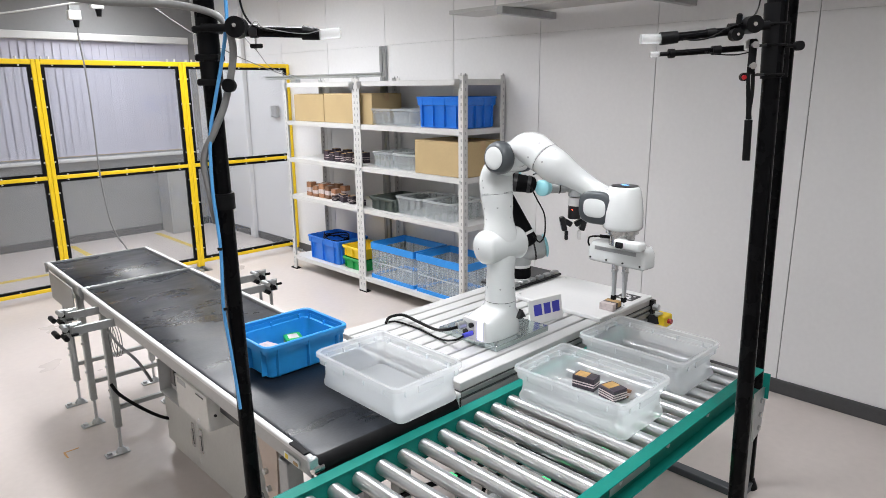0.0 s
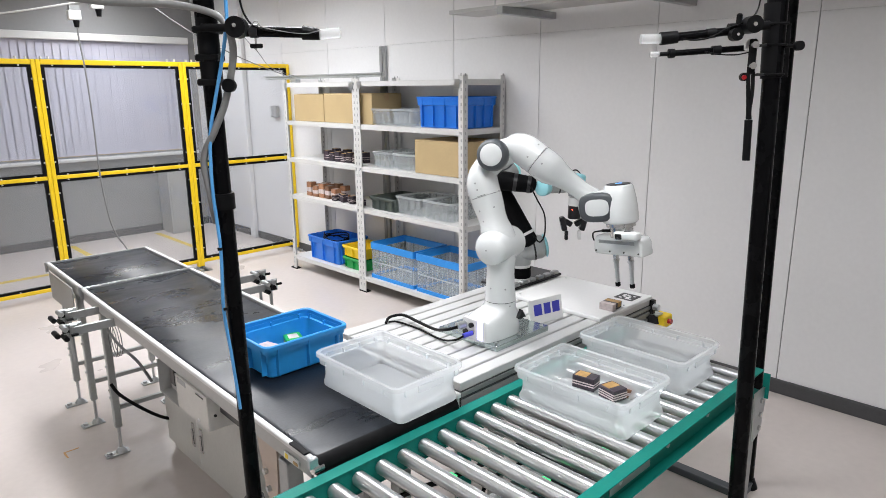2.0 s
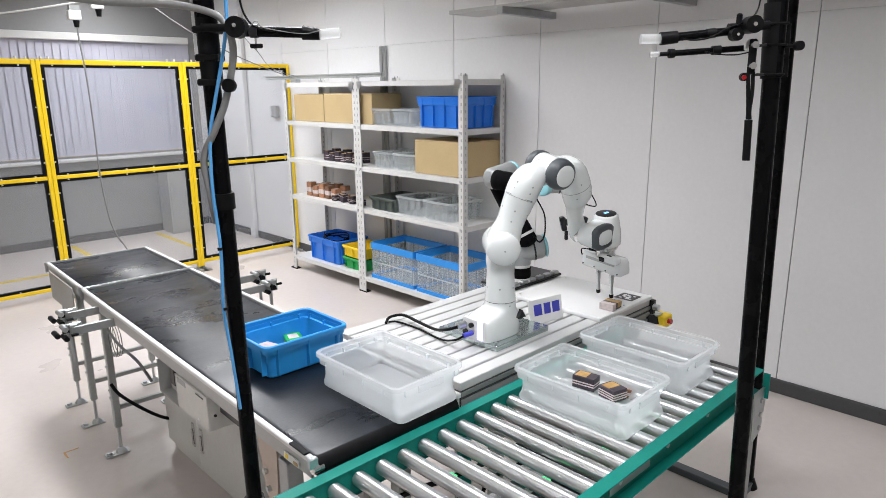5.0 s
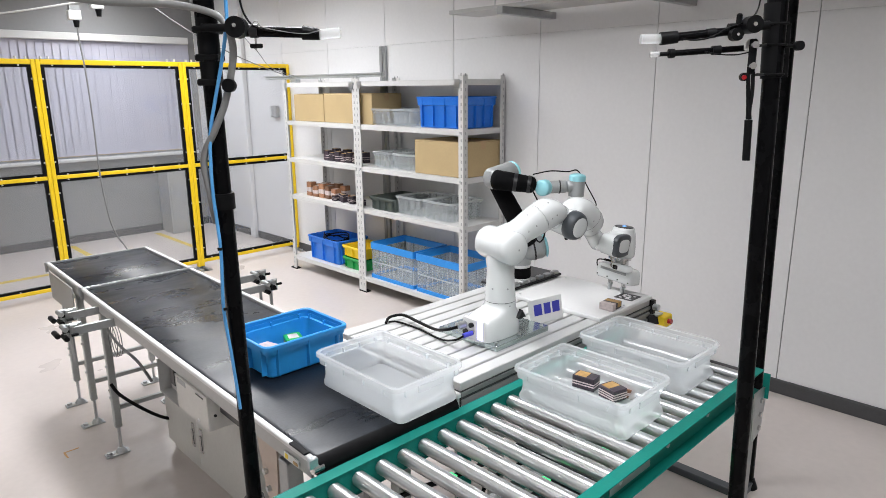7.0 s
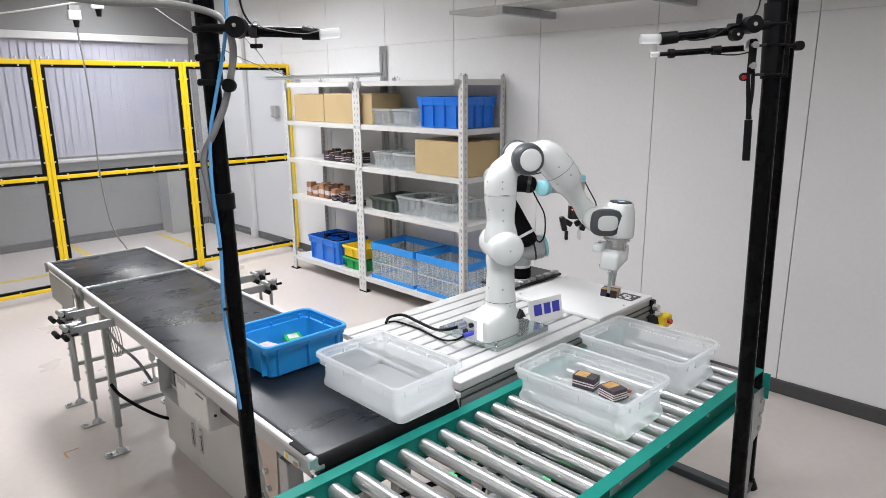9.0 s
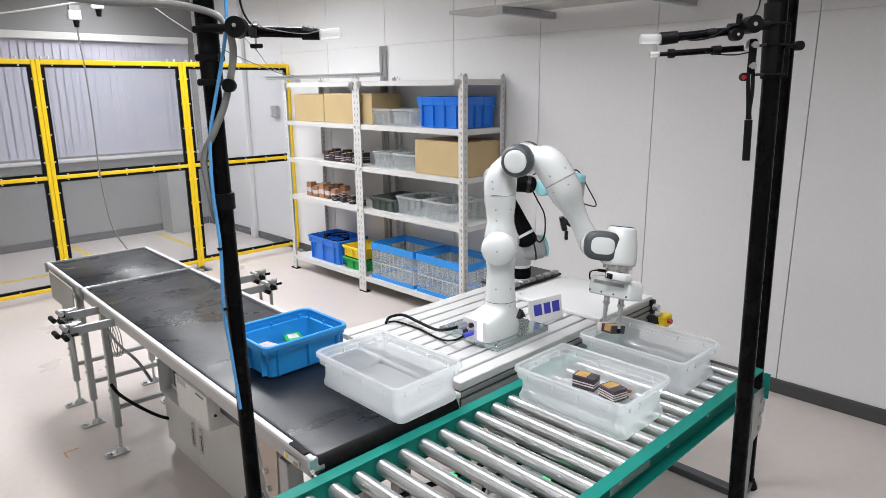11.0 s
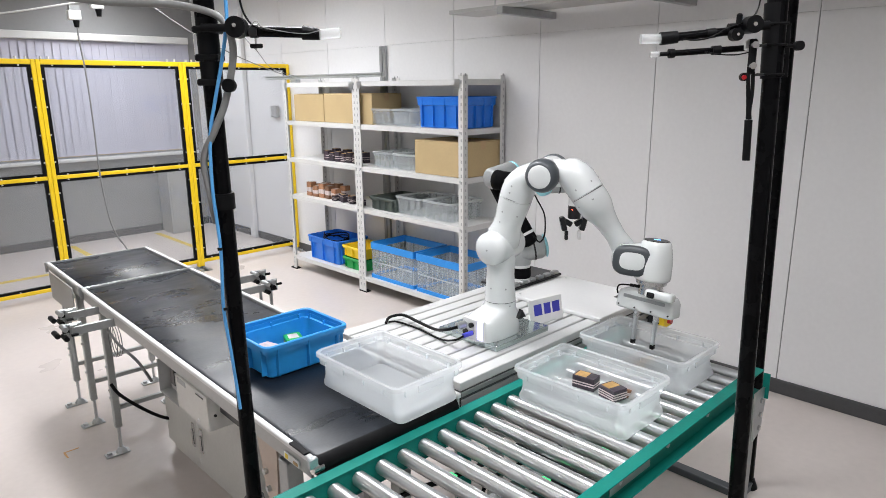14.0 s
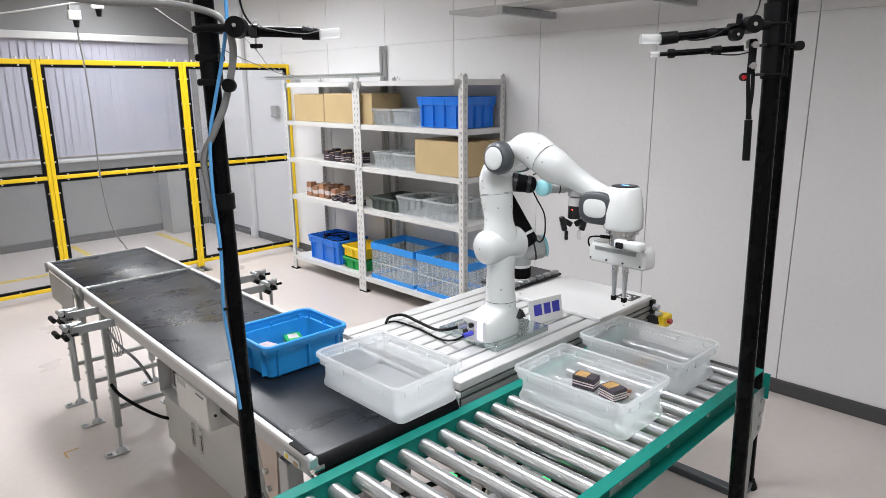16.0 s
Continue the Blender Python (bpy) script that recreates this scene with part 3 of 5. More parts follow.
def belt_conveyor(name, y0, y1, label, legs):
    c = along_belt(thing(name, label, "belt conveyor"))
    part("belt", box(B(), 0.85, y0 + 0.004, BZ - 0.055, 1.334, y1 - 0.004, BZ - 0.003, 0.012, 2), BELT, c, "black rubber belt with scuffs", smooth=40)
    for x0, x1 in ((0.828, 0.8455), (1.3385, 1.356)):
        bm = box(B(), x0, y0, BZ - 0.012, x1, y1, BZ + 0.004, 0.003)
        r = part("side_rail", bm, ALU, c, "pale aluminium side rail")
        # web coloured darker than its rail for the shade on it
        part("rail_web", box(B(), x0 + 0.005, y0 + 0.004, BZ - 0.055, x1 - 0.005, y1 - 0.004, BZ - 0.0125), RAILWEB, r)
    for yy in (y0 - 0.002, y1 - 0.008):
        part("end_bar", box(B(), 0.818, yy + 0.003, BZ - 0.05, 1.366, yy + 0.007, BZ + 0.0045, 0.001), ALUD, c) if yy > 2 else None
    part("end_roller", rod(B(), (0.85, y0 + 0.012, BZ - 0.03), (1.332, y0 + 0.012, BZ - 0.03), 0.026, seg=20), BLACK, c, smooth=40)
    for y in legs:
        for x in (0.885, 1.3):
            leg = part("leg", box(B(), x - 0.016, y - 0.016, 0.14, x + 0.016, y + 0.016, BZ - 0.056, 0.003), LEGM, c)
            for z in (0.3, 0.34, 0.46):
                part("clamp_screw", rod(B(), (x - 0.022, y, z), (x - 0.0162, y, z), 0.006, seg=8), ZINC, leg)
            part("foot_screw", rod(B(), (x, y, 0.01), (x, y, 0.14), 0.008, seg=10), ZINC, leg)
            bm = box(B(), x - 0.075, y - 0.025, 0.0, x + 0.035, y + 0.025, 0.008, 0.002)
            rod(bm, (x, y, 0.008), (x, y, 0.03), 0.028, 0.014, 14)
            rod(bm, (x - 0.055, y, 0.008), (x - 0.055, y, 0.02), 0.012, seg=8)
            part("foot_plate", bm, ZINC, leg)
        part("cross_bar", box(B(), 0.902, y - 0.01, 0.228, 1.283, y + 0.01, 0.25, 0.002), LEGM, c)
    return c


far_belt = belt_conveyor("belt_conveyor", 3.3, 3.95, "short black belt conveyor section on grey legs", (3.61, 3.93))
near_belt = belt_conveyor("belt_conveyor", 1.288, 3.288, "long black belt conveyor with white side rails", (3.21,))
part("motor_cable", hose(B(), [(0.87, 3.18, 0.38), (0.9, 3.15, 0.32), (1.0, 3.1, 0.22), (1.08, 3.06, 0.17), (1.12, 3.03, 0.2)], 0.008, 8), BLACK, near_belt, smooth=60)
part("drive_cover", box(B(), 0.815, 3.42, BZ - 0.17, 0.821, 3.86, BZ - 0.02, 0.002), MOTORGREY, far_belt)
bm = B()
box(bm, 0.868, 2.172, 0.657, 0.871, 2.34, 0.78)
box(bm, 0.826, 2.172, 0.654, 0.871, 2.34, 0.6568)
box(bm, 0.826, 2.169, 0.654, 0.871, 2.1718, 0.78)
box(bm, 0.826, 2.3402, 0.654, 0.871, 2.343, 0.78)
tray = part("terminal_tray", bm, RAILWEB, near_belt, "open grey metal terminal tray")
for y, z in ((2.3, 0.75), (2.21, 0.75), (2.3, 0.69), (2.21, 0.69)):
    part("bolt", rod(B(), (0.858, y, z), (0.868, y, z), 0.007, seg=8), ZINC, tray)
part("connector", box(B(), 0.845, 2.235, 0.7, 0.867, 2.275, 0.775, 0.003), DARKPL, tray)
cover = part("motor_cover", box(B(), 0.826, 1.912, 0.658, 0.935, 2.166, 0.778, 0.002), CABGREY, near_belt, "light grey sheet metal motor cover")
part("cover_slot", box(B(), 0.8242, 1.935, 0.765, 0.8258, 1.995, 0.769), DARKPL, cover)
for x, z in ((0.85, 0.71), (0.9, 0.755)):
    part("end_screw", rod(B(), (x, 1.9085, z), (x, 1.9118, z), 0.005, seg=8), DARKPL, cover)
part("indicator", rod(B(), (0.8235, 1.99, 0.672), (0.8258, 1.99, 0.672), 0.006, seg=12), WHITEP, cover)
part("motor_block", box(B(), 0.862, 1.74, 0.72, 0.93, 1.9, 0.778, 0.004), DARKPL, near_belt, "dark motor block behind the cover")
part("rating_plate", box(B(), 0.8242, 2.08, 0.757, 0.8258, 2.15, 0.775), ALUD, cover)
part("rail_end_cap", box(B(), 0.823, 1.278, BZ - 0.024, 0.848, 1.294, BZ + 0.0055, 0.003), ZINC, near_belt)
part("rail_cutout", box(B(), 0.826, 1.31, BZ + 0.0042, 0.842, 1.385, BZ + 0.009), BLACK, near_belt)
wl = part("warning_label", box(B(), 0.828, 1.345, BZ - 0.05, 0.8308, 1.42, BZ - 0.03), WHITEP, near_belt, "small white warning label")
part("label_mark", box(B(), 0.8265, 1.4, BZ - 0.046, 0.8278, 1.413, BZ - 0.034), YPLAST, wl)
part("label_mark", box(B(), 0.8265, 1.35, BZ - 0.046, 0.8278, 1.37, BZ - 0.038), TANB, wl)
part("roller_shaft", rod(B(), (0.832, 1.286, BZ - 0.028), (0.862, 1.286, BZ - 0.028), 0.013, seg=16), STEEL, near_belt)
# end bracket plate and leg near the roller conveyor
bm = B()
rings_mesh(bm, [[Vector((x, y, z)) for y, z in ((1.64, 0.775), (1.52, 0.775), (1.53, 0.6), (1.56, 0.54), (1.6, 0.58))] for x in (0.858, 0.864)])
part("end_bracket", bm, BRONZE, near_belt, "tan painted bracket plate")
for y, z in ((1.589, 0.656), (1.575, 0.605)):
    part("bracket_bolt", rod(B(), (0.846, y, z), (0.858, y, z), 0.009, seg=8), ZINC, near_belt)
for x in (0.88, 1.27):
    part("leg", box(B(), x - 0.025, 1.46, 0.0, x + 0.025, 1.51, BZ - 0.1, 0.003), ALUD, near_belt)

cab = thing("control_cabinet", "light grey metal control cabinet with two doors", "cabinet", (1.1, 2.665, 0.0))
part("body", box(B(), 0.0, -0.42, 0.04, 0.2, 0.42, 0.745, 0.004), CABGREY, cab)
part("plinth", box(B(), 0.012, -0.41, 0, 0.19, 0.41, 0.039), CABGREY, cab)
for s in (-1, 1):
    d = part("door", box(B(), -0.014, min(0.055 + 0.003 * s, 0.412 * s), 0.055, -0.001, max(0.055 + 0.003 * s, 0.412 * s), 0.735, 0.003), CABGREY, cab)
    bm = box(B(), -0.019, 0.055 + s * 0.042 - 0.013, 0.14, -0.0145, 0.055 + s * 0.042 + 0.013, 0.26, 0.004)
    box(bm, -0.026, 0.055 + s * 0.042 - 0.006, 0.15, -0.0195, 0.055 + s * 0.042 + 0.006, 0.23, 0.003)
    part("handle", bm, STEEL, d, "chrome lever handle")
part("vent_slot", box(B(), -0.0155, -0.15, 0.655, -0.0143, -0.03, 0.661), DARKPL, cab)


def sensor_arm(y, z, x0, x1, label):
    s = along_belt(thing("sensor_bracket", label, "sensor bracket", (0, y, z)))
    lo, hi = min(x0, x1), max(x0, x1)
    part("bar", box(B(), lo, -0.006, -0.018, hi, 0.006, 0.018, 0.002), ALUD, s)
    e = x1
    for k, (dx, dz) in enumerate(((0, 0.02), (0.03 * (1 if x1 > x0 else -1), 0.0), (0.0, -0.02))):
        bm = rod(B(), (e + dx - 0.02, 0.03, dz), (e + dx - 0.02, -0.03, dz), 0.0105, seg=14)
        rod(bm, (e + dx, -0.02, dz + 0.01), (e + dx + 0.025, -0.02, dz + 0.01), 0.0065, seg=10)
        part("clamp", bm, BLACK if k else ZINC, s, smooth=40)
    part("rod", rod(B(), (e + 0.005, 0.0, 0.03), (e + 0.005, 0.0, -0.15), 0.008, seg=12), ALUD, s)
    part("plate", box(B(), e - 0.02, 0.01, -0.03, e + 0.05, 0.014, 0.03, 0.002), ZINC, s)


sensor_arm(2.845, 0.79, 0.86, 0.665, "grey sensor bracket with black clamps on the belt rail")
sensor_arm(3.06, 0.79, 0.86, 0.7, "grey sensor bracket with black clamps on the belt rail")
sensor_arm(2.85, 0.79, 1.355, 1.555, "grey sensor bracket with clamps across the belt")
sensor_arm(3.05, 0.79, 1.355, 1.6, "grey sensor bracket with clamps across the belt")
cl = along_belt(thing("cable_loop", "dark cable coiled under the belt rail", "cable"))
bm = B()
for k in range(3):
    hose(bm, [(0.84 + 0.01 * k, 2.93 + 0.06 * math.cos(a), 0.68 + 0.075 * math.sin(a)) for a in [i * 0.7 + k for i in range(10)]], 0.0018, 6, 4)
hose(bm, [(0.82, 2.9, 0.74), (0.815, 2.75, 0.72), (0.84, 2.62, 0.68), (0.87, 2.57, 0.6)], 0.006, 8)
part("loops", bm, CORD, cl, smooth=60)

# ---- aluminium work table ----
TZ = 0.815
tab = thing("work_table", "aluminium slotted-profile work table on profile legs", "table")
TX0, TX1, TY0, TY1 = 1.395, 2.62, 1.352, 2.02
N = 10
for k in range(N):
    w = (TY1 - TY0) / N
    y = TY0 + k * w
    part("plank", box(B(), TX0, y + 0.006, TZ - 0.03, TX1, y + w - 0.006, TZ, 0.0025), ALU, tab)
# dark sheet below the gaps; its colour stands in for the slots' shade
part("slot_shade_sheet", box(B(), TX0 + 0.003, TY0 + 0.006, TZ - 0.06, TX1 - 0.003, TY1 - 0.006, TZ - 0.031), SLOT, tab)
for y0, y1 in ((TY0 + 0.0, TY0 + 0.06), (TY1 - 0.06, TY1)):
    bm = B()
    for z0, z1, o in ((TZ - 0.048, TZ - 0.034, 0), (TZ - 0.076, TZ - 0.06, 0), (TZ - 0.1, TZ - 0.088, 0), (TZ - 0.1, TZ - 0.034, 0.008)):
        box(bm, TX0 + 0.001, y0 + o, z0, TX1 - 0.001, y1 - o, z1, 0.001)
    part("side_beam", bm, ALUD, tab)
for x, y in ((1.45, 1.4), (2.55, 1.4), (1.45, 1.97), (2.55, 1.97), (1.62, 1.4)):
    bm = B()
    box(bm, x - 0.022, y - 0.022, 0.03, x + 0.022, y + 0.022, TZ - 0.1, 0.003)
    for s in (-1, 1):
        box(bm, x - 0.005, y + s * 0.023 - 0.001, 0.05, x + 0.005, y + s * 0.023 + 0.001, TZ - 0.12)
    l = part("leg", bm, ALUD, tab)
    part("foot", rod(B(), (x, y, 0), (x, y, 0.03), 0.03, 0.02), BLACK, l)
for y in (1.4, 1.97):
    part("stretcher", box(B(), 1.473, y - 0.02, 0.2, 2.527, y + 0.02, 0.24, 0.002), ALUD, tab)
for y in (TY0 + 0.03, TY1 - 0.03):
    part("end_cap", box(B(), TX0 - 0.006, y - 0.03, TZ - 0.098, TX0 - 0.001, y + 0.03, TZ - 0.034, 0.002), DARKPL, tab)
    part("cap_screw", rod(B(), (TX0 - 0.009, y, TZ - 0.07), (TX0 - 0.006, y, TZ - 0.07), 0.006, seg=8), ZINC, tab)

bplate = thing("robot_base_plate", "brushed steel base plate bolted to the table", "base plate", (1.815, 1.575, TZ))
part("plate", box(B(), -0.15, -0.135, 0.0005, 0.155, 0.16, 0.022, 0.002), PLATE, bplate)
for x in (-0.13, 0.0, 0.135):
    for y in (-0.115, 0.14):
        part("bolt", rod(B(), (x, y, 0.022), (x, y, 0.028), 0.007, seg=8), ZINC, bplate)
wp = thing("white_work_plate", "white plate on the table with a square black marker", "plate", (2.395, 1.58, TZ))
part("board", box(B(), -0.21, -0.235, 0.001, 0.205, 0.23, 0.018, 0.003), WHITEP, wp)
bm = B()
# square marker drawn as cells
MK = ("XXXXXX", "X.XX.X", "X...XX", "XX.X.X", "X.X..X", "XXXXXX")
for j, row in enumerate(MK):
    for i, c in enumerate(row):
        if c == "X":
            box(bm, 0.07 + i * 0.0148, -0.21 + j * 0.0148, 0.0182, 0.07 + (i + 1) * 0.0148 - 0.0001, -0.21 + (j + 1) * 0.0148 - 0.0001, 0.0187)
part("marker", bm, DARKPL, wp, "printed black square marker")
for x, y in ((-0.18, 0.2), (0.17, 0.2), (-0.0, -0.215)):
    part("screw", rod(B(), (x, y, 0.018), (x, y, 0.0205), 0.005, seg=8), ZINC, wp)
edge = thing("table_end_frame", "black frame and fittings at the table end", "bracket")
part("beam", box(B(), 2.603, 1.34, TZ - 0.07, 2.63, 1.58, TZ - 0.005, 0.003), DARKPL, edge)
part("knob", rod(B(), (2.6, 1.335, TZ - 0.03), (2.6, 1.31, TZ - 0.03), 0.014, seg=14), ZINC, edge)
part("pad", rod(B(), (2.63, 1.36, TZ - 0.11), (2.63, 1.36, TZ - 0.07), 0.05, 0.04, 20), DARKPL, edge)
es = thing("stop_switch_box", "yellow stop switch box with a red button", "switch box", (2.655, 1.335, 0.715))
part("case", box(B(), -0.04, -0.045, -0.03, 0.04, 0.045, 0.025, 0.005), YPLAST, es)
part("button", rod(B(), (0.0, -0.046, 0.0), (0.0, -0.062, 0.0), 0.011, seg=16), RED, es)
part("bracket", box(B(), -0.05, -0.02, 0.026, 0.0, 0.02, 0.032), ZINC, es)
sign = thing("desk_sign", "white standing sign board with a blue logo", "sign", (1.962, 1.522, TZ), -11.0)
part("board", box(B(), 0.0, -0.004, 0.0, 0.175, 0.004, 0.1, 0.002, m=pose(0, 0, 0, -12, 0, 0)), WHITEP, sign)
for i, (w, s) in enumerate(((0.04, 0.0), (0.034, 0.052), (0.038, 0.096))):
    bm = box(B(), 0.024 + s, -0.0052, 0.034, 0.024 + s + w, -0.0042, 0.078, 0.0, m=pose(0, 0, 0, -12, 0, 0))
    part("logo_block", bm, LOGO, sign, "solid blue logo shape")
part("prop", box(B(), 0.07, 0.004, 0.0, 0.1, 0.045, 0.004), WHITEP, sign)

# ---- roller conveyor ----
RZ = 0.79
RX0, RX1 = 0.42, 2.215
rc = thing("roller_conveyor", "teal framed roller conveyor with steel rollers", "roller conveyor")
for y0, y1, s in ((0.722, 0.76, 1), (1.228, 1.266, -1)):
    bm = B()
    box(bm, RX0, y0, RZ + 0.006, RX1, y1, RZ + 0.01, 0.001)
    yo = y1 - 0.008 if s > 0 else y0 + 0.004
    box(bm, RX0, yo, RZ - 0.066, RX1, yo + 0.004, RZ + 0.0055)
    box(bm, RX0, y0, RZ - 0.07, RX1, y1, RZ - 0.0662, 0.001)
    r = part("side_frame", bm, TEAL, rc, "teal painted channel frame")
    for k in range(7):
        x = 0.6 + k * 0.25
        yb = yo - 0.004 if s > 0 else yo + 0.008
        part("bolt", rod(B(), (x, yb, RZ - 0.03), (x, yb + 0.004, RZ - 0.03), 0.008, seg=8), ZINC, r)
part("end_plate", box(B(), RX1 - 0.004, 0.7, RZ - 0.09, RX1, 0.7215, RZ + 0.0, 0.001), TEAL, rc)
rd = None
x = 0.809 - 0.0753 * 5
while x < RX1 - 0.03:
    if rd is None:
        bm = rod(B(), (0, 0.768, 0), (0, 1.222, 0), 0.0205, seg=28)
        roller0 = part("roller", bm, ROLLERM, rc, smooth=40)
        rd = roller0.data
        bm = B()
        rings_mesh(bm, [oval((0, y, 0), Vector((1, 0, 0)), Vector((0, 0, 1)), r, r, 20) for y, r in ((0.7682, 0.0195), (0.7655, 0.0185), (0.7655, 0.0135), (0.7685, 0.013), (0.7685, 0.004))], False, True)
        cap0 = part("end_cap", bm, STEEL, roller0, "pressed steel roller end", smooth=30)
        cap1 = part("end_cap", rod(B(), (0, 1.222, 0), (0, 1.2275, 0), 0.018, seg=16), ZINC, roller0, smooth=40)
        cap2 = part("axle", rod(B(), (0, 0.7602, 0), (0, 0.7684, 0), 0.0055, seg=6), DARKPL, roller0)
        roller0.location = (x, 0, RZ - 0.0205)
    else:
        o = new("roller", rd)
        o.parent, o.location = rc, (x, 0, RZ - 0.0205)
        for c in (cap0, cap1, cap2):
            new(c.name.split(".")[0], c.data).parent = o
    x += 0.0753
for x in (0.6, 1.25, 2.12):
    part("cross_member", box(B(), x - 0.02, 0.764, RZ - 0.088, x + 0.02, 1.225, RZ - 0.06, 0.002), TEAL, rc)
for x in (1.3, 2.17):
    for y in (0.735, 1.25):
        l = part("leg", box(B(), x - 0.02, y - 0.012, 0.02, x + 0.02, y + 0.012, RZ - 0.095, 0.002), TEAL if x < 2 else ALUD, rc)
        part("foot", rod(B(), (x, y, 0), (x, y, 0.02), 0.03), BLACK, l)
bm = B()
rings_mesh(bm, [[Vector((x, y, z)) for x, z in ((2.13, 0.74), (2.235, 0.74), (2.21, 0.58), (2.15, 0.56))] for y in (0.712, 0.718)])
part("leg_bracket", bm, ZINC, rc)
for z in (0.7, 0.65, 0.6):
    part("bolt", rod(B(), (2.185, 0.705, z), (2.185, 0.712, z), 0.009, seg=8), STEEL, rc)
part("frame_tape", box(B(), 1.3, 0.7492, RZ - 0.05, 1.5, 0.7512, RZ - 0.02), CLEARR, rc, "strip of clear tape")
# added dark block that deepens the shade seen between the rollers
part("darkening_tray", box(B(), 1.15, 1.0, 0.34, 1.75, 1.24, 0.42, 0.006), DARKPL, rc, "dark tray added under the rollers to darken the gaps")
part("drive_beam", box(B(), 0.5, 0.97, RZ - 0.13, 2.15, 1.02, RZ - 0.1, 0.002), ALUD, rc)
for x in (0.9, 1.42, 1.95):
    part("drive_motor", rod(B(), (x, 0.85, RZ - 0.12), (x, 1.13, RZ - 0.12), 0.03), DARKPL, rc, smooth=40)
for x, y in ((1.28, 0.93), (1.12, 1.12), (1.52, 0.9)):
    part("status_light", box(B(), x - 0.006, y - 0.012, RZ - 0.085, x + 0.006, y + 0.012, RZ - 0.07), LEDG, rc, "green glowing sensor light")
for x in (1.42, 1.66):
    part("sensor_lamp", box(B(), x - 0.08, 0.742, RZ - 0.088, x + 0.08, 0.758, RZ - 0.0715, 0.002), LEDGB, rc, "green sensor lamp under the side frame")
bm = B()
hose(bm, [(0.9, 1.2, 0.62), (1.05, 1.28, 0.6), (1.2, 1.2, 0.64), (1.4, 1.22, 0.6)], 0.008, 8)
hose(bm, [(1.1, 1.0, 0.55), (1.3, 1.15, 0.6), (1.6, 1.1, 0.62), (1.9, 1.15, 0.66)], 0.006, 8)
part("wiring", bm, BLACK, rc, smooth=60)

for x, y, z, lb in ((1.17, 1.445, BZ + 0.001, "empty translucent tote standing on the belt end"), (1.595, 1.007, RZ, "translucent tote on the rollers holding cartons"), (1.966, 1.022, RZ, "translucent tote on the rollers by the table")):
    tote("clear_tote", (x, y, z), 0.265, 0.385, 0.115, CLEAR, CLEARR, lb, ribs=4, feet=True, group="clear totes on the conveyors")
tote("blue_tote", (1.095, 1.882, BZ + 0.001), 0.315, 0.255, 0.118, BLUE2, BLUE2, "azure plastic tote on the belt with small goods", ribs=3)
carton_small((1.68, 1.075, RZ + 0.0105), 0.046, 0.075, 0.042, 8, DARKB, "dark printed carton lying in the tote", "cartons in the tote")
carton_small((1.675, 0.975, RZ + 0.0105), 0.055, 0.065, 0.038, -14, DARKB, "dark carton with a pale top in the tote", "cartons in the tote")
carton_small((1.72, 0.945, RZ + 0.0105), 0.04, 0.035, 0.03, 20, BROWNB, "small brown carton in the tote", "cartons in the tote")
carton_small((1.05, 1.955, BZ + 0.0105), 0.06, 0.09, 0.03, 12, PALEB, "pale printed packet lying in the azure tote", "goods in the azure tote")
carton_small((1.155, 1.955, BZ + 0.0105), 0.06, 0.07, 0.035, -20, GREEN, "green and yellow packet in the azure tote", "goods in the azure tote")

# ---- sensor poles in front ----


def pole(name, foot, top, r, label, collars, zt=2.95):
    p = thing(name, label, "sensor pole")
    f, t = Vector(foot), Vector(top)
    d = (t - f)
    part("tube", rod(B(), f, f + d * 0.592, r, seg=28), BLACKM, p, smooth=40)
    part("upper_tube", rod(B(), f + d * 0.592, t, r * 1.12, seg=28), BLACKM, p, smooth=40)
    for k in collars:
        c = f + d * k
        part("collar", rod(B(), c - d * 0.006, c + d * 0.006, r * 1.32, seg=28), BLACK, p, smooth=40)
    part("base", rod(B(), (f.x, f.y, 0.0), (f.x, f.y, 0.03), 0.15, 0.13, 32), BLACKM, p, smooth=40)
    return p


def knob(bm, c, axis, r, w):
    c, a = Vector(c), Vector(axis).normalized()
    rod(bm, c - a * w / 2, c + a * w / 2, r, seg=24)
    return bm


R_ = Vector((0.716, -0.698, 0.0))      # across the view
F_ = Vector((0.698, 0.716, 0.0))       # away from the camera
U_ = Vector((0, 0, 1))
lp = pole("sensor_pole", (0.6783, 1.3636, 0.01), (0.6489, 1.3923, 2.95), 0.0185, "black pole with a clamped sensor lamp arm", (0.245, 0.505))
L = Vector((0.6604, 1.3811, 0))


def at(o, r, f, z):
    return o + R_ * r + F_ * f + U_ * z


part("sleeve", rod(B(), at(L, 0.003, 0, 1.745), at(L, 0.001, 0, 1.88), 0.0225, seg=24), BLACK, lp, smooth=40)
for z, w in ((1.856, 0.0255), (1.8, 0.0245), (1.75, 0.0245)):
    bm = box(B(), -w, -0.025, -0.007, w, 0.025, 0.007, 0.003, m=Matrix.Translation(at(L, 0.002, 0, z)) @ pose(0, 0, 0, 0, 0, -44))
    part("clamp_block", bm, BLACK, lp)
part("clamp_bar", rod(B(), at(L, 0.0, -0.03, 1.858), at(L, 0.077, -0.035, 1.857), 0.008, seg=14), BLACK, lp, smooth=40)
part("hub", knob(B(), at(L, 0.077, -0.045, 1.857), F_, 0.021, 0.03), BLACK, lp, smooth=40)
part("hub_screw", knob(B(), at(L, 0.077, -0.062, 1.86), F_, 0.004, 0.006), STEEL, lp)
part("arm", rod(B(), at(L, 0.077, -0.03, 1.851), at(L, 0.237, -0.03, 1.846), 0.0105, seg=20), BLACKM, lp, smooth=40)
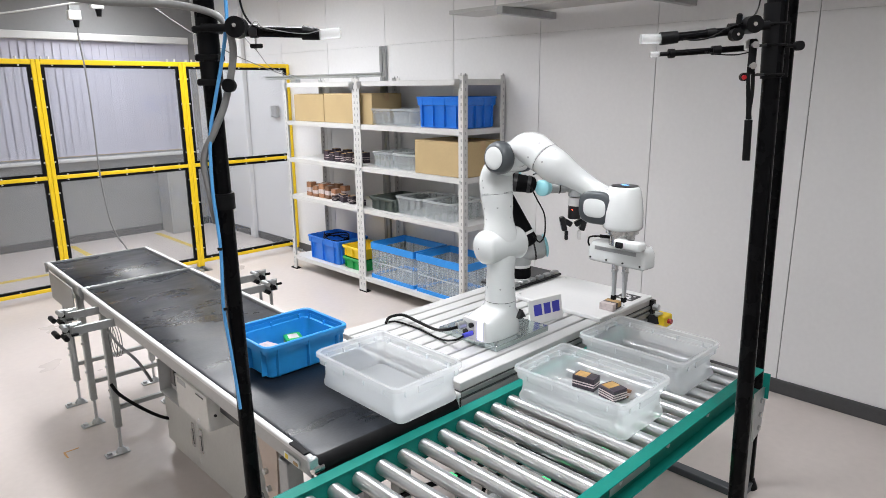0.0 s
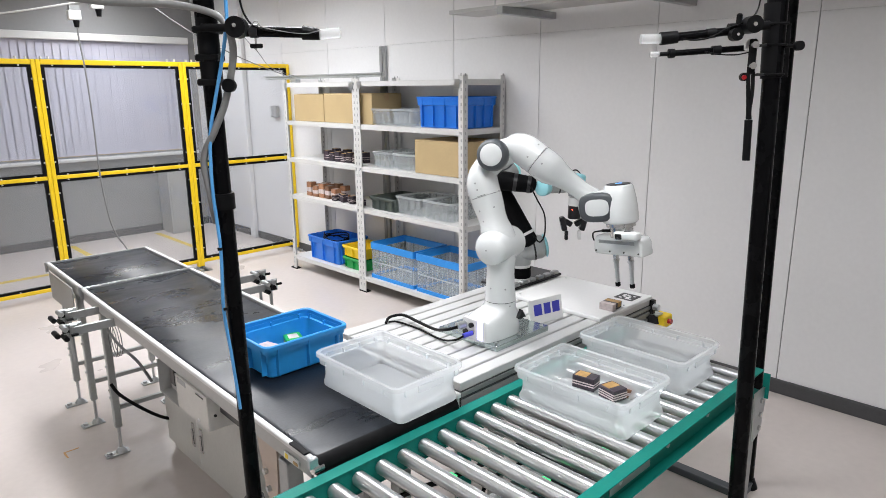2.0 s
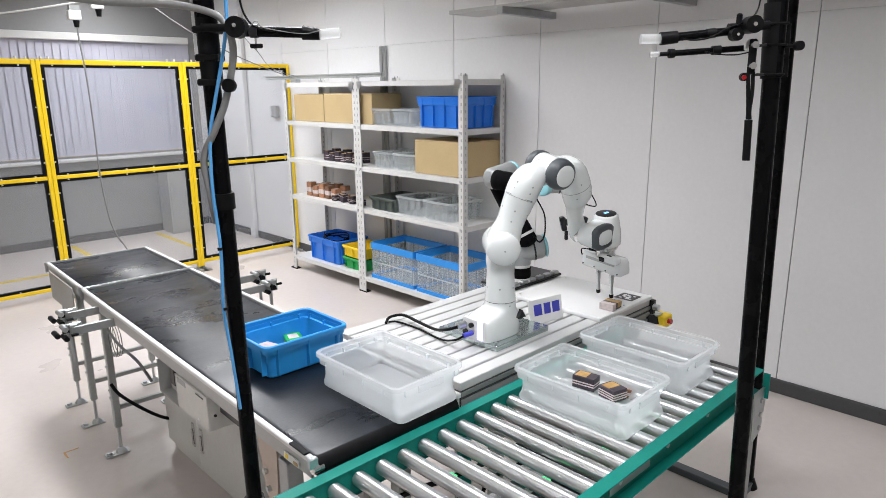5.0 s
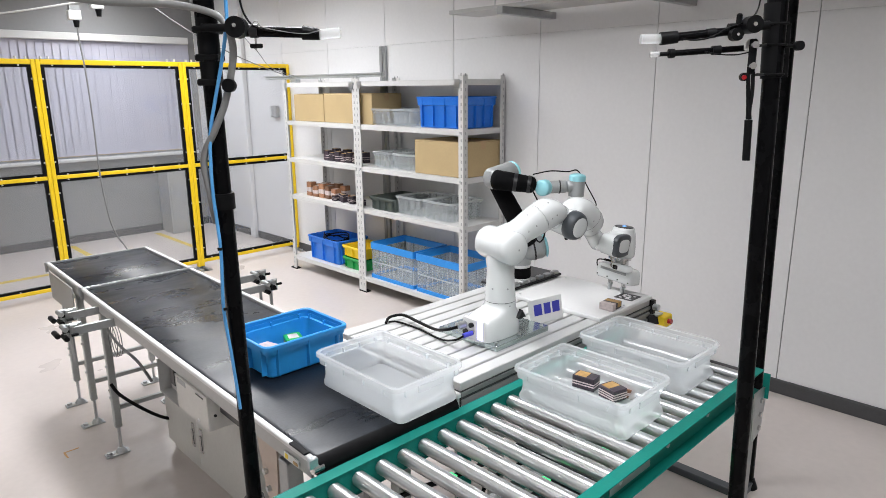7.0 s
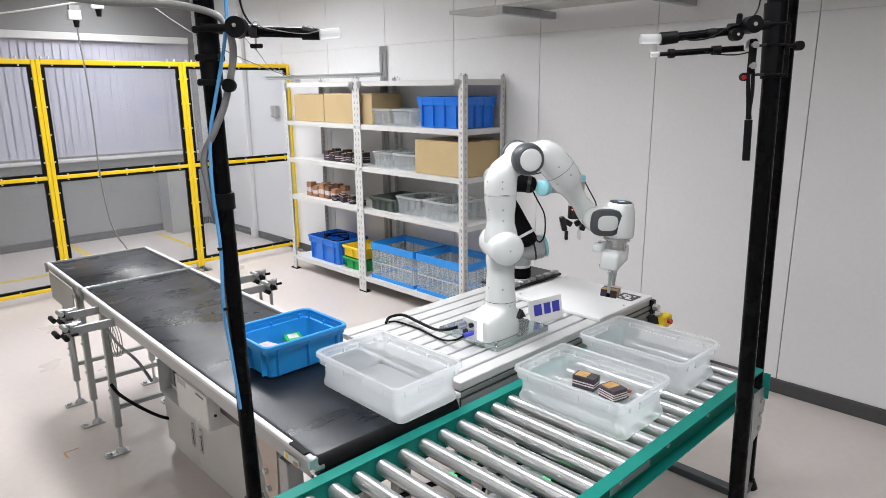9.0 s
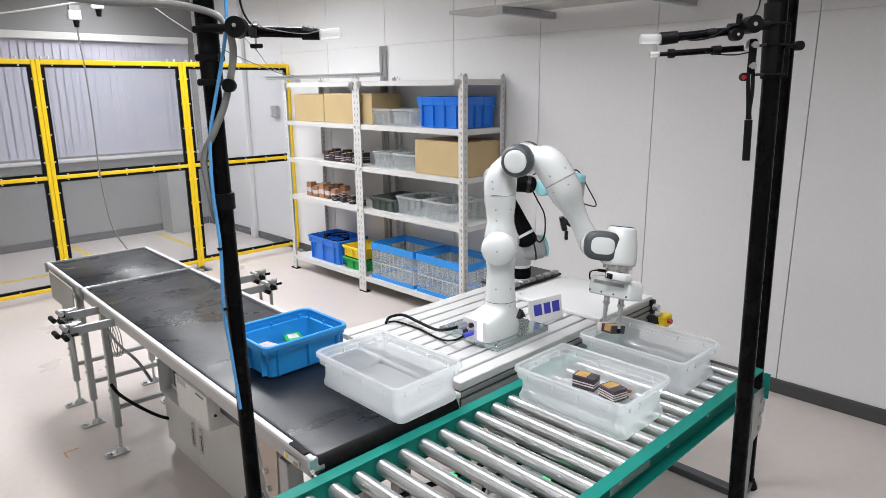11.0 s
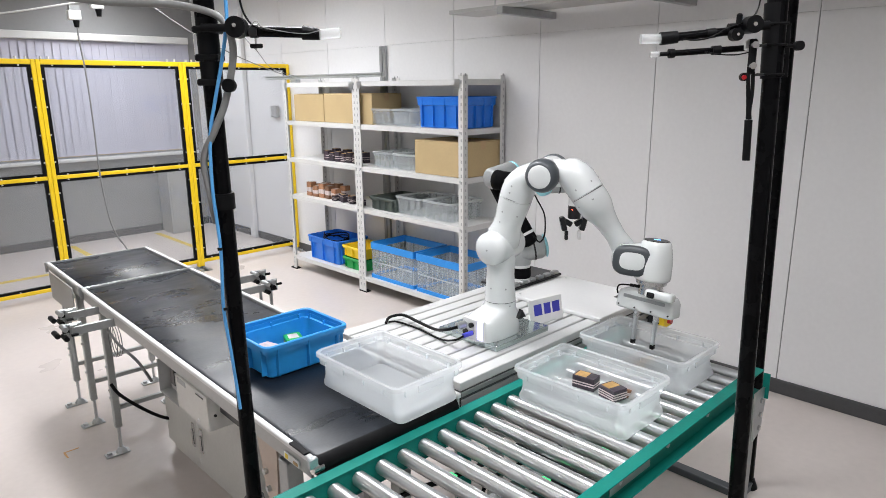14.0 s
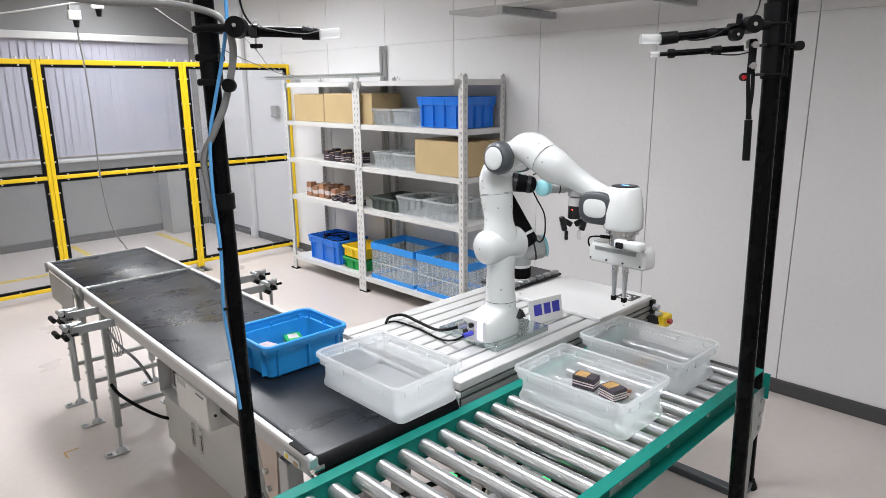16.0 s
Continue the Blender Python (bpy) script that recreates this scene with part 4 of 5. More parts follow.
part("arm_ring", rod(B(), at(L, 0.099, -0.03, 1.851), at(L, 0.115, -0.03, 1.8505), 0.0135, seg=20), DARKPL, lp, smooth=40)
part("thumb_screw", box(B(), -0.012, -0.004, -0.005, 0.014, 0.004, 0.004, 0.002, m=Matrix.Translation(at(L, 0.109, -0.03, 1.822)) @ pose(0, 0, 0, 0, 0, -44)), BLACK, lp)
part("thumb_stem", rod(B(), at(L, 0.109, -0.03, 1.839), at(L, 0.109, -0.03, 1.814), 0.002, seg=8), STEEL, lp)
part("head", rod(B(), at(L, 0.207, -0.03, 1.847), at(L, 0.242, -0.03, 1.843), 0.0145, 0.011, 20), BLACK, lp, smooth=40)
part("lamp_tip", rod(B(), at(L, 0.242, -0.03, 1.843), at(L, 0.284, -0.03, 1.846), 0.0105, seg=20), FROST, lp, "frosted clear lamp tip", smooth=40)
part("side_ring", knob(B(), at(L, 0.047, -0.03, 1.743), F_, 0.014, 0.014), BLACK, lp, smooth=40)
bm = hose(B(), [at(L, 0.082, -0.04, 1.934), at(L, 0.092, -0.04, 1.884), at(L, 0.117, -0.04, 1.856), at(L, 0.167, -0.043, 1.849), at(L, 0.237, -0.043, 1.847)], 0.0022, 6)
part("signal_cable", bm, BLACK, lp, smooth=60)
bm = hose(B(), [at(L, 0.097, -0.04, 1.854), at(L, 0.117, -0.045, 1.869), at(L, 0.132, -0.045, 1.856), at(L, 0.207, -0.045, 1.844), at(L, 0.247, -0.045, 1.85)], 0.001, 5)
part("thin_wire", bm, CORD, lp, smooth=60)

gh = thing("grey_hose", "thick grey corrugated hose draped round the black pole", "hose")
bm = hose(B(), [(0.42, 1.6, 1.93), (0.508, 1.51, 1.912), (0.609, 1.41, 1.905), (0.662, 1.345, 1.885), (0.679, 1.325, 1.855), (0.684, 1.32, 1.803), (0.668, 1.34, 1.71), (0.648, 1.36, 1.65), (0.63, 1.385, 1.59), (0.634, 1.38, 1.515), (0.643, 1.385, 1.45)], 0.0075, 12)
part("tube", bm, HOSEG, gh, smooth=60)
bh = thing("blue_air_hose", "thin blue air hose running down the black pole", "hose")
bm = hose(B(), [(0.672, 1.325, 2.2), (0.678, 1.322, 1.915), (0.674, 1.326, 1.849), (0.663, 1.337, 1.78), (0.652, 1.355, 1.71), (0.64, 1.366, 1.638), (0.636, 1.37, 1.527), (0.641, 1.368, 1.386), (0.637, 1.372, 1.251), (0.643, 1.366, 1.139), (0.65, 1.36, 1.0)], 0.004, 8)
part("tube", bm, HOSEB, bh, smooth=60)
for z in (1.39, 1.25):
    part("cable_tie", rod(B(), at(Vector((0.64, 1.369, 0)), 0, 0, z - 0.003), at(Vector((0.64, 1.369, 0)), 0, 0, z + 0.003), 0.0055, seg=10), BLACK, bh)

rp = pole("sensor_pole", (1.5434, 0.5207, 0.01), (1.4968, 0.566, 2.95), 0.0185, "black pole with two clamped sensor lamp arms", ())
Rp = Vector((1.5150, 0.5483, 0))
part("sleeve", rod(B(), at(Rp, -0.001, 0, 1.748), at(Rp, -0.008, 0, 1.9), 0.0208, seg=24), BLACK, rp, smooth=40)
for z in (1.858, 1.816, 1.756):
    part("clamp_block", box(B(), -0.022, -0.022, -0.003, 0.022, 0.022, 0.003, 0.002, m=Matrix.Translation(at(Rp, -0.004, 0, z)) @ pose(0, 0, 0, 0, 0, -44)), BLACK, rp)
part("side_stay", rod(B(), at(Rp, 0.033, 0.012, 1.75), at(Rp, 0.028, 0.012, 1.86), 0.008, seg=16), BLACK, rp, smooth=40)
part("clamp_bar", rod(B(), at(Rp, -0.03, -0.03, 1.853), at(Rp, -0.115, -0.035, 1.848), 0.009, seg=14), BLACK, rp, smooth=40)
part("hub", knob(B(), at(Rp, -0.074, -0.05, 1.853), F_, 0.0172, 0.03), BLACK, rp, smooth=40)
part("hub_screw", knob(B(), at(Rp, -0.075, -0.066, 1.853), F_, 0.004, 0.006), STEEL, rp)
part("small_hub", knob(B(), at(Rp, -0.105, -0.05, 1.834), F_, 0.0125, 0.02), BLACK, rp, smooth=40)
part("small_screw", knob(B(), at(Rp, -0.105, -0.061, 1.834), F_, 0.0028, 0.005), STEEL, rp)
part("wing_screw", box(B(), -0.006, -0.004, -0.013, 0.006, 0.004, 0.013, 0.003, m=Matrix.Translation(at(Rp, -0.096, -0.04, 1.863)) @ pose(0, 0, 0, 0, 0, -44)), BLACK, rp)
# root, joint band, head and tip of each lamp arm: offsets across the view with heights
for (r0, z0), (r1, z1), (rt, zt), rad, hl, jr in (((-0.07, 1.846), (-0.2514, 1.8285), (-0.291, 1.828), 0.0085, 0.035, 1.15), ((-0.06, 1.8095), (-0.232, 1.799), (-0.2695, 1.7973), 0.0062, 0.012, 1.5)):
    a0, a1 = at(Rp, r0, -0.03, z0), at(Rp, r1, -0.03, z1)
    part("arm", rod(B(), a0, a1, rad, seg=18), BLACKM, rp, smooth=40)
    part("arm_joint", rod(B(), a0.lerp(a1, 0.38), a0.lerp(a1, 0.48), rad * jr, seg=18), BLACK, rp, smooth=40)
    d = (a1 - a0).normalized()
    part("head", rod(B(), a1, a1 - d * hl, rad * 1.55, rad * 1.45, 20), BLACK, rp, smooth=40)
    if rad > 0.007:
        part("lamp_tip", rod(B(), a1, at(Rp, rt, -0.03, zt), 0.0098, seg=18), FROST, rp, "frosted clear lamp tip", smooth=40)
    else:
        part("tip_stem", rod(B(), a1, a1 + d * 0.02, 0.0045, seg=14), BLACK, rp, smooth=40)
        part("lamp_tip", rod(B(), a1 + d * 0.02, at(Rp, rt, -0.03, zt), 0.0058, seg=16), FROST, rp, "small frosted lamp tip", smooth=40)
bm = hose(B(), [at(Rp, -0.05, -0.03, 1.96), at(Rp, -0.06, -0.04, 1.885), at(Rp, -0.085, -0.045, 1.86), at(Rp, -0.12, -0.045, 1.847), at(Rp, -0.155, -0.042, 1.829), at(Rp, -0.19, -0.04, 1.825), at(Rp, -0.22, -0.035, 1.832)], 0.0017, 6)
part("signal_cable", bm, BLACK, rp, smooth=60)
bm = hose(B(), [at(Rp, -0.07, -0.045, 1.8), at(Rp, -0.1, -0.045, 1.795), at(Rp, -0.135, -0.042, 1.7965), at(Rp, -0.16, -0.038, 1.802)], 0.0014, 6)
part("signal_cable", bm, BLACK, rp, smooth=60)
part("hinge_washer", box(B(), -0.014, -0.002, -0.013, 0.014, 0.002, 0.013, 0.006, m=Matrix.Translation(at(Rp, -0.066, -0.04, 1.813)) @ pose(0, 0, 0, 0, 0, -44)), STEELW, rp)
bm = box(B(), -0.0085, -0.003, -0.035, 0.0085, 0.003, 0.036, 0.003, m=Matrix.Translation(at(Rp, -0.067, -0.05, 1.79)) @ pose(0, 0, 0, 0, 0, -44))
part("hinge_plate", bm, BLACK, rp)
for z in (1.8137, 1.7727):
    part("plate_bolt", knob(B(), at(Rp, -0.067, -0.056, z), F_, 0.0068, 0.008), STEEL, rp, smooth=40)
part("button_housing", knob(B(), at(Rp, -0.079, -0.047, 1.751), F_, 0.0085, 0.01), BLACK, rp, smooth=40)
part("red_button", knob(B(), at(Rp, -0.0815, -0.053, 1.75), F_, 0.0045, 0.006), RED, rp, smooth=40)
for s in (-1, 1):
    bm = hose(B(), [at(Rp, -0.067 + s * 0.005, -0.05, 1.76), at(Rp, -0.066 + s * 0.0042, -0.054, 1.72), at(Rp, -0.0655 + s * 0.0015, -0.055, 1.685), at(Rp, -0.064 + s * 0.002, -0.055, 1.665)], 0.0042, 8)
    part("strap", bm, BLACK, rp, "black wrist strap", smooth=60)
part("strap_grip", rod(B(), at(Rp, -0.064, -0.055, 1.664), at(Rp, -0.061, -0.055, 1.58), 0.0078, seg=14), BLACK, rp, smooth=40)
part("side_knob", knob(B(), at(Rp, 0.041, -0.02, 1.813), F_, 0.0098, 0.014), BLACK, rp, smooth=40)
part("knob_stem", rod(B(), at(Rp, 0.015, -0.015, 1.813), at(Rp, 0.036, -0.015, 1.813), 0.004, seg=10), BLACK, rp)
rp2 = thing("black_pole", "plain black pole standing on a dark floor bar", "pole")
part("tube", rod(B(), (2.7766, 0.9247, 0.01), (2.7367, 0.9636, 2.95), 0.026, seg=24), BLACKM, rp2, smooth=40)
part("foot", rod(B(), (2.7766, 0.9247, 0.0), (2.7766, 0.9247, 0.04), 0.045, 0.03, 20), BLACK, rp2, smooth=40)
part("floor_bar", box(B(), 2.64, 0.94, 0.0, 2.69, 1.5, 0.035, 0.003), ROBG, rp2)
part("floor_bar", box(B(), 2.64, 0.895, 0.0, 2.78, 0.935, 0.035, 0.003), ROBG, rp2)

# sockets on a rail and their cord
sr = thing("hanging_socket", "white socket block with a black plug on a rail", "socket", (1.444, 4.876, 2.19))
part("block", box(B(), -0.04, -0.025, -0.01, 0.035, 0.025, 0.05, 0.005), STEELW, sr)
part("plug", rod(B(), (0.006, 0, -0.055), (0.006, 0, -0.011), 0.014, 0.02, 14), BLACK, sr, smooth=40)
part("bracket", box(B(), -0.03, -0.02, 0.051, 0.03, 0.02, 0.08), ALUD, sr)
s2 = copy_thing(sr, pose(1.553, 4.767, 2.255))
rail = thing("socket_rail", "thin pale rail and stay wires under the ceiling", "rail")
bm = B()
hose(bm, [(0.6, 5.7, 2.17), (1.102, 5.21, 2.225), (1.448, 4.872, 2.285), (1.9, 4.45, 2.36)], 0.006, 8)
part("rail", bm, ALU, rail, smooth=60)
bm = B()
hose(bm, [(1.75, 4.6, 2.33), (2.0, 4.4, 2.1), (2.3, 4.35, 1.95), (2.9, 4.9, 1.87), (3.45, 5.55, 1.84)], 0.003, 6)
hose(bm, [(2.0, 4.0, 2.2), (2.4, 4.3, 2.0), (2.8, 4.8, 1.9), (3.45, 5.5, 1.85)], 0.0025, 6)
part("stay_wire", bm, CORD, rail, smooth=60)
cd = thing("power_cord", "grey power cord hanging down from the socket", "cord")
bm = hose(B(), [(1.45, 4.871, 2.136), (1.452, 4.871, 2.043), (1.463, 4.871, 1.883), (1.47, 4.871, 1.665), (1.47, 4.871, 1.441), (1.468, 4.871, 1.251), (1.477, 4.871, 1.035), (1.498, 4.871, 0.845), (1.53, 4.871, 0.734), (1.574, 4.871, 0.649), (1.634, 4.86, 0.5), (1.674, 4.85, 0.2), (1.694, 4.84, 0.01)], 0.0055, 8)
part("cord", bm, CORD, cd, smooth=60)

# ---- the second, parked robot arm ----
ur = thing("collaborative_robot", "grey collaborative robot arm in black sleeves, parked", "robot arm")
ub = thing("robot_riser_plate", "black riser plate under the parked arm", "base plate", (2.45, 1.96, TZ))
part("plate", box(B(), -0.19, -0.1, 0.001, 0.19, 0.1, 0.014, 0.003), DARKPL, ub)
for k in range(6):
    part("connector_block", box(B(), -0.17 + k * 0.06, -0.098, 0.0145, -0.13 + k * 0.06, -0.07, 0.03, 0.003), ALUD, ub)
PB = Vector((2.422, 1.9, 0.0))
BB = at(PB, -0.038, 0, 0)
part("base", rod(B(), BB + U_ * (TZ + 0.015), BB + U_ * 0.848, 0.058, 0.052, 28), ALU, ur, smooth=40)
part("base_sleeve", rod(B(), BB + U_ * 0.8485, BB + U_ * 0.898, 0.05, seg=28), SLEEVE, ur, smooth=40)
part("base_ring", rod(B(), BB + U_ * 0.8985, BB + U_ * 0.912, 0.047, seg=28), ALU, ur, smooth=40)
part("shoulder_riser", rod(B(), BB + U_ * 0.9125, BB + U_ * 0.975, 0.049, seg=28), URG, ur, smooth=40)
S0 = at(PB, -0.065, 0.0, 0.972)
S1 = at(PB, 0.085, 0.01, 1.0)
part("shoulder", capsule(B(), S0, S1, 0.058), URG, ur, smooth=50)
ds = (S1 - S0).normalized()
part("shoulder_cap", capsule(B(), S1 - ds * 0.012, S1 + ds * 0.006, 0.0575, 0.052, 0.1, 0.2), URB, ur, "light blue joint cap", smooth=50)
part("shoulder_ring", rod(B(), S1 - ds * 0.07, S1 - ds * 0.062, 0.0595, seg=28), DARKPL, ur)
UA, UE = at(PB, -0.015, -0.03, 1.04), at(PB, -0.16, 0.05, 1.31)
part("upper_arm", capsule(B(), UA - (UE - UA) * 0.12, UE, 0.047, 0.042), SLEEVE, ur, "black fabric sleeve", smooth=50)
part("upper_band", rod(B(), UA + (UE - UA) * 0.05, UA + (UE - UA) * 0.09, 0.051, seg=24), ALU, ur, smooth=40)
E0, E1 = at(PB, -0.2, -0.02, 1.318), at(PB, -0.065, 0.1, 1.345)
part("elbow", capsule(B(), E0, E1, 0.05), URG, ur, smooth=50)
de = (E1 - E0).normalized()
part("elbow_cap", capsule(B(), E1 - de * 0.02, E1 + de * 0.012, 0.0495, 0.045, 0.2, 0.35), URB, ur, "light blue joint cap", smooth=50)
FA, FB = at(PB, -0.19, -0.07, 1.33), at(PB, 0.015, -0.1, 1.303)
part("forearm", capsule(B(), FA, FB, 0.046, 0.037), SLEEVE, ur, "black fabric sleeve", smooth=50)
for k in (0.5, 0.8):
    part("sleeve_strap", rod(B(), FA.lerp(FB, k), FA.lerp(FB, k + 0.08), 0.045 - 0.006 * k, seg=24), DARKPL, ur, smooth=40)
W0, W1 = at(PB, 0.03, -0.125, 1.293), at(PB, 0.075, -0.07, 1.293)
part("wrist_cap", capsule(B(), W0, W0.lerp(W1, 0.7), 0.037, 0.036, 0.3, 0.2), URB, ur, "light blue joint cap", smooth=50)
part("wrist_one", capsule(B(), at(PB, 0.07, -0.07, 1.29), at(PB, 0.165, -0.07, 1.293), 0.029), URG, ur, smooth=50)
part("wrist_ring", rod(B(), at(PB, 0.12, -0.07, 1.291), at(PB, 0.126, -0.07, 1.291), 0.0305, seg=24), DARKPL, ur)
part("wrist_two", capsule(B(), at(PB, 0.205, -0.07, 1.345), at(PB, 0.2, -0.07, 1.245), 0.036, 0.036, 0.3, 0.1), URG, ur, smooth=50)
part("wrist_two_cap", capsule(B(), at(PB, 0.2055, -0.07, 1.352), at(PB, 0.204, -0.07, 1.315), 0.0375, 0.0375, 0.35, 0.1), URB, ur, "light blue joint cap", smooth=50)
part("wrist_bridge", capsule(B(), at(PB, 0.15, -0.07, 1.293), at(PB, 0.21, -0.07, 1.295), 0.03), URG, ur, smooth=50)
part("tool_flange", rod(B(), at(PB, 0.199, -0.07, 1.243), at(PB, 0.198, -0.07, 1.205), 0.031, seg=24), ALU, ur, smooth=40)
gp = part("gripper_body", rod(B(), at(PB, 0.198, -0.07, 1.2045), at(PB, 0.196, -0.07, 1.145), 0.031, 0.029, 24), DARKPL, ur, smooth=40)
part("status_light", knob(B(), at(PB, 0.18, -0.103, 1.19), F_, 0.003, 0.004), LEDR, gp)
for s in (-1, 1):
    o = at(PB, 0.193, -0.07, 0)
    f = part("gripper_finger", box(B(), -0.012, -0.018, -0.03, 0.012, 0.018, 0.035, 0.004, m=Matrix.Translation(o + R_ * s * 0.046 + U_ * 1.118) @ pose(0, 0, 0, 0, 0, -44) @ pose(0, 0, 0, 0, s * 14, 0)), DARKPL, ur)
    part("knuckle", box(B(), -0.02, -0.014, -0.012, 0.02, 0.014, 0.012, 0.004, m=Matrix.Translation(o + R_ * s * 0.025 + U_ * 1.125) @ pose(0, 0, 0, 0, 0, -44) @ pose(0, 0, 0, 0, -s * 30, 0)), DARKPL, f)
    part("finger_pad", box(B(), -0.007, -0.011, -0.03, 0.007, 0.011, 0.012, 0.002, m=Matrix.Translation(o + R_ * s * 0.03 + U_ * 1.075) @ pose(0, 0, 0, 0, 0, -44)), ALU if s > 0 else DARKPL, f)
bm = hose(B(), [at(PB, -0.02, -0.14, 1.31), at(PB, 0.01, -0.16, 1.25), at(PB, 0.045, -0.16, 1.18), at(PB, 0.05, -0.15, 1.09), at(PB, 0.03, -0.14, 1.05), at(PB, 0.0, -0.12, 1.08)], 0.0035, 6)
hose(bm, [at(PB, -0.0, -0.08, 1.35), at(PB, 0.08, -0.08, 1.365), at(PB, 0.16, -0.07, 1.36), at(PB, 0.21, -0.05, 1.36), at(PB, 0.26, -0.05, 1.28), at(PB, 0.3, -0.05, 1.2), at(PB, 0.24, -0.06, 1.21), at(PB, 0.225, -0.07, 1.215)], 0.003, 6)
part("arm_cable", bm, BLACK, ur, smooth=60)

# ---- the working robot arm ----
ROB = (1.7965, 1.5389, 0.838)
robot = thing("industrial_robot", "white seven-joint robot arm with grey rings and a long gripper", "robot arm", ROB, -1.644)
bm = B()
X, Y, Zv = Vector((1, 0, 0)), Vector((0, 1, 0)), Vector((0, 0, 1))
rings_mesh(bm, [oval((cx, 0, z), X, Y, rx_, ry_, 32, pw) for z, cx, rx_, ry_, pw in (
    (0.0, -0.042, 0.106, 0.072, 3.2), (0.006, -0.042, 0.107, 0.073, 3.2), (0.05, -0.041, 0.105, 0.07, 3.2), (0.076, -0.038, 0.1, 0.066, 3.0),
    (0.086, -0.027, 0.088, 0.063, 2.6), (0.096, -0.01, 0.069, 0.06, 2.2), (0.108, -0.001, 0.059, 0.0585, 2.0), (0.121, 0.0, 0.058, 0.058, 2.0))])
base = part("base", bm, ROBW, robot, smooth=50)
part("connector_panel", box(B(), -0.149, -0.06, 0.006, -0.138, 0.05, 0.085, 0.004), WHITEP, base)
part("status_strip", box(B(), -0.1515, -0.052, 0.012, -0.1495, -0.028, 0.078), LEDV, base, "violet glowing status strip")
for y, z in ((0.0, 0.06), (0.03, 0.03), (0.0, 0.03)):
    part("socket", rod(B(), (-0.149, y, z), (-0.16, y, z), 0.009, seg=12), DARKPL, base)
part("plug", rod(B(), (-0.16, 0.025, 0.06), (-0.195, 0.03, 0.058), 0.014, seg=14), ZINC, base, smooth=40)
part("plug", rod(B(), (-0.16, -0.01, 0.035), (-0.2, -0.005, 0.033), 0.009, seg=12), LOGO, base, smooth=40)
bm = B()
rings_mesh(bm, [[Vector((0.02 + i * 0.02, -0.0605, 0.062 + (0.03 if i == 1 else 0))) for i in (0, 2, 1)], [Vector((0.02 + i * 0.02, -0.0735 - 0.004, 0.06 + (0.03 if i == 1 else 0))) for i in (0, 2, 1)]])
part("warning_triangle", bm, DARKPL, base, "small black warning triangle")
for pts, r in (([(1.6, 1.572, 0.895), (1.59, 1.62, 0.875), (1.61, 1.7, 0.85), (1.64, 1.83, 0.84), (1.65, 1.93, 0.84), (1.61, 1.965, 0.832), (1.575, 1.948, 0.8215)], 0.006),
               ([(1.597, 1.537, 0.871), (1.585, 1.57, 0.85), (1.6, 1.66, 0.824), (1.62, 1.8, 0.822), (1.615, 1.92, 0.822), (1.59, 1.95, 0.8215)], 0.004)):
    rcab = thing("robot_cable", "black robot cable running over the table", "cable", group="robot cables")
    part("sheath", hose(B(), pts, r, 8), BLACK, rcab, smooth=60)

# link shapes, each in its own joint frame
bm = B()
rings_mesh(bm, [oval((0, 0, z), X, Y, r, r, 32) for z, r in ((-0.2115, 0.0575), (-0.2, 0.0575), (-0.15, 0.054), (-0.11, 0.0515), (-0.08, 0.052), (-0.05, 0.056), (-0.01, 0.05))])
link1 = part("shoulder_base", bm, ROBW, robot, smooth=50)
part("shoulder_drum", capsule(B(), (0, -0.103, 0), (0, 0.103, 0), 0.0615, 0.0615, 0.5, 0.5, 32, 7), ROBW, link1, smooth=60)
bm = B()
rings_mesh(bm, [oval((0, -y, 0), X, Zv, rx_, rz_, 32, 2.2) for y, rx_, rz_ in ((-0.03, 0.05, 0.045), (0.02, 0.062, 0.062), (0.05, 0.058, 0.062), (0.085, 0.0495, 0.054), (0.115, 0.0505, 0.0515), (0.15, 0.055, 0.055), (0.188, 0.0575, 0.0575))])
link2 = part("upper_arm", bm, ROBW, robot, smooth=60)
bm = B()
rings_mesh(bm, [oval((cx, 0, z), X, Y, rx_, ry_, 32, 2.2) for z, cx, rx_, ry_ in ((-0.1265, 0, 0.0575, 0.0575), (-0.1, 0.0, 0.0585, 0.0585), (-0.07, 0.003, 0.058, 0.06), (-0.045, 0.01, 0.054, 0.059), (-0.02, 0.018, 0.046, 0.053), (-0.004, 0.024, 0.034, 0.04), (0.002, 0.026, 0.014, 0.018))])
link3 = part("elbow_base", bm, ROBW, robot, smooth=60)
part("elbow_bridge", capsule(B(), (0.0, 0, -0.05), (0.0825, 0, 0.0), 0.046, 0.05, 0.5, 0.5, 28), ROBW, link3, smooth=60)
bm = B()
rod(bm, (0, 0, -0.06), (0, 0, 0.06), 0.0535, seg=36)
link4 = part("elbow", bm, ROBW, robot, smooth=40)
for s in (-1, 1):
    bm = B()
    rings_mesh(bm, [oval((0, 0, s * z), X, Y, r, r, 36) for z, r in ((0.046, 0.054), (0.049, 0.0575), (0.068, 0.0575), (0.082, 0.0535), (0.0905, 0.046), (0.0925, 0.041), (0.0926, 0.037))])
    part("elbow_ring", bm, ROBG, link4, "dark grey joint ring", smooth=60)
    bm = B()
    rings_mesh(bm, [oval((0, 0, s * z), X, Y, r, r, 36) for z, r in ((0.088, 0.0395), (0.0932, 0.0395), (0.0946, 0.0375), (0.0956, 0.025), (0.096, 0.008))])
    part("elbow_cap", bm, ROBW, link4, "white joint cap", smooth=60)
bm = B()
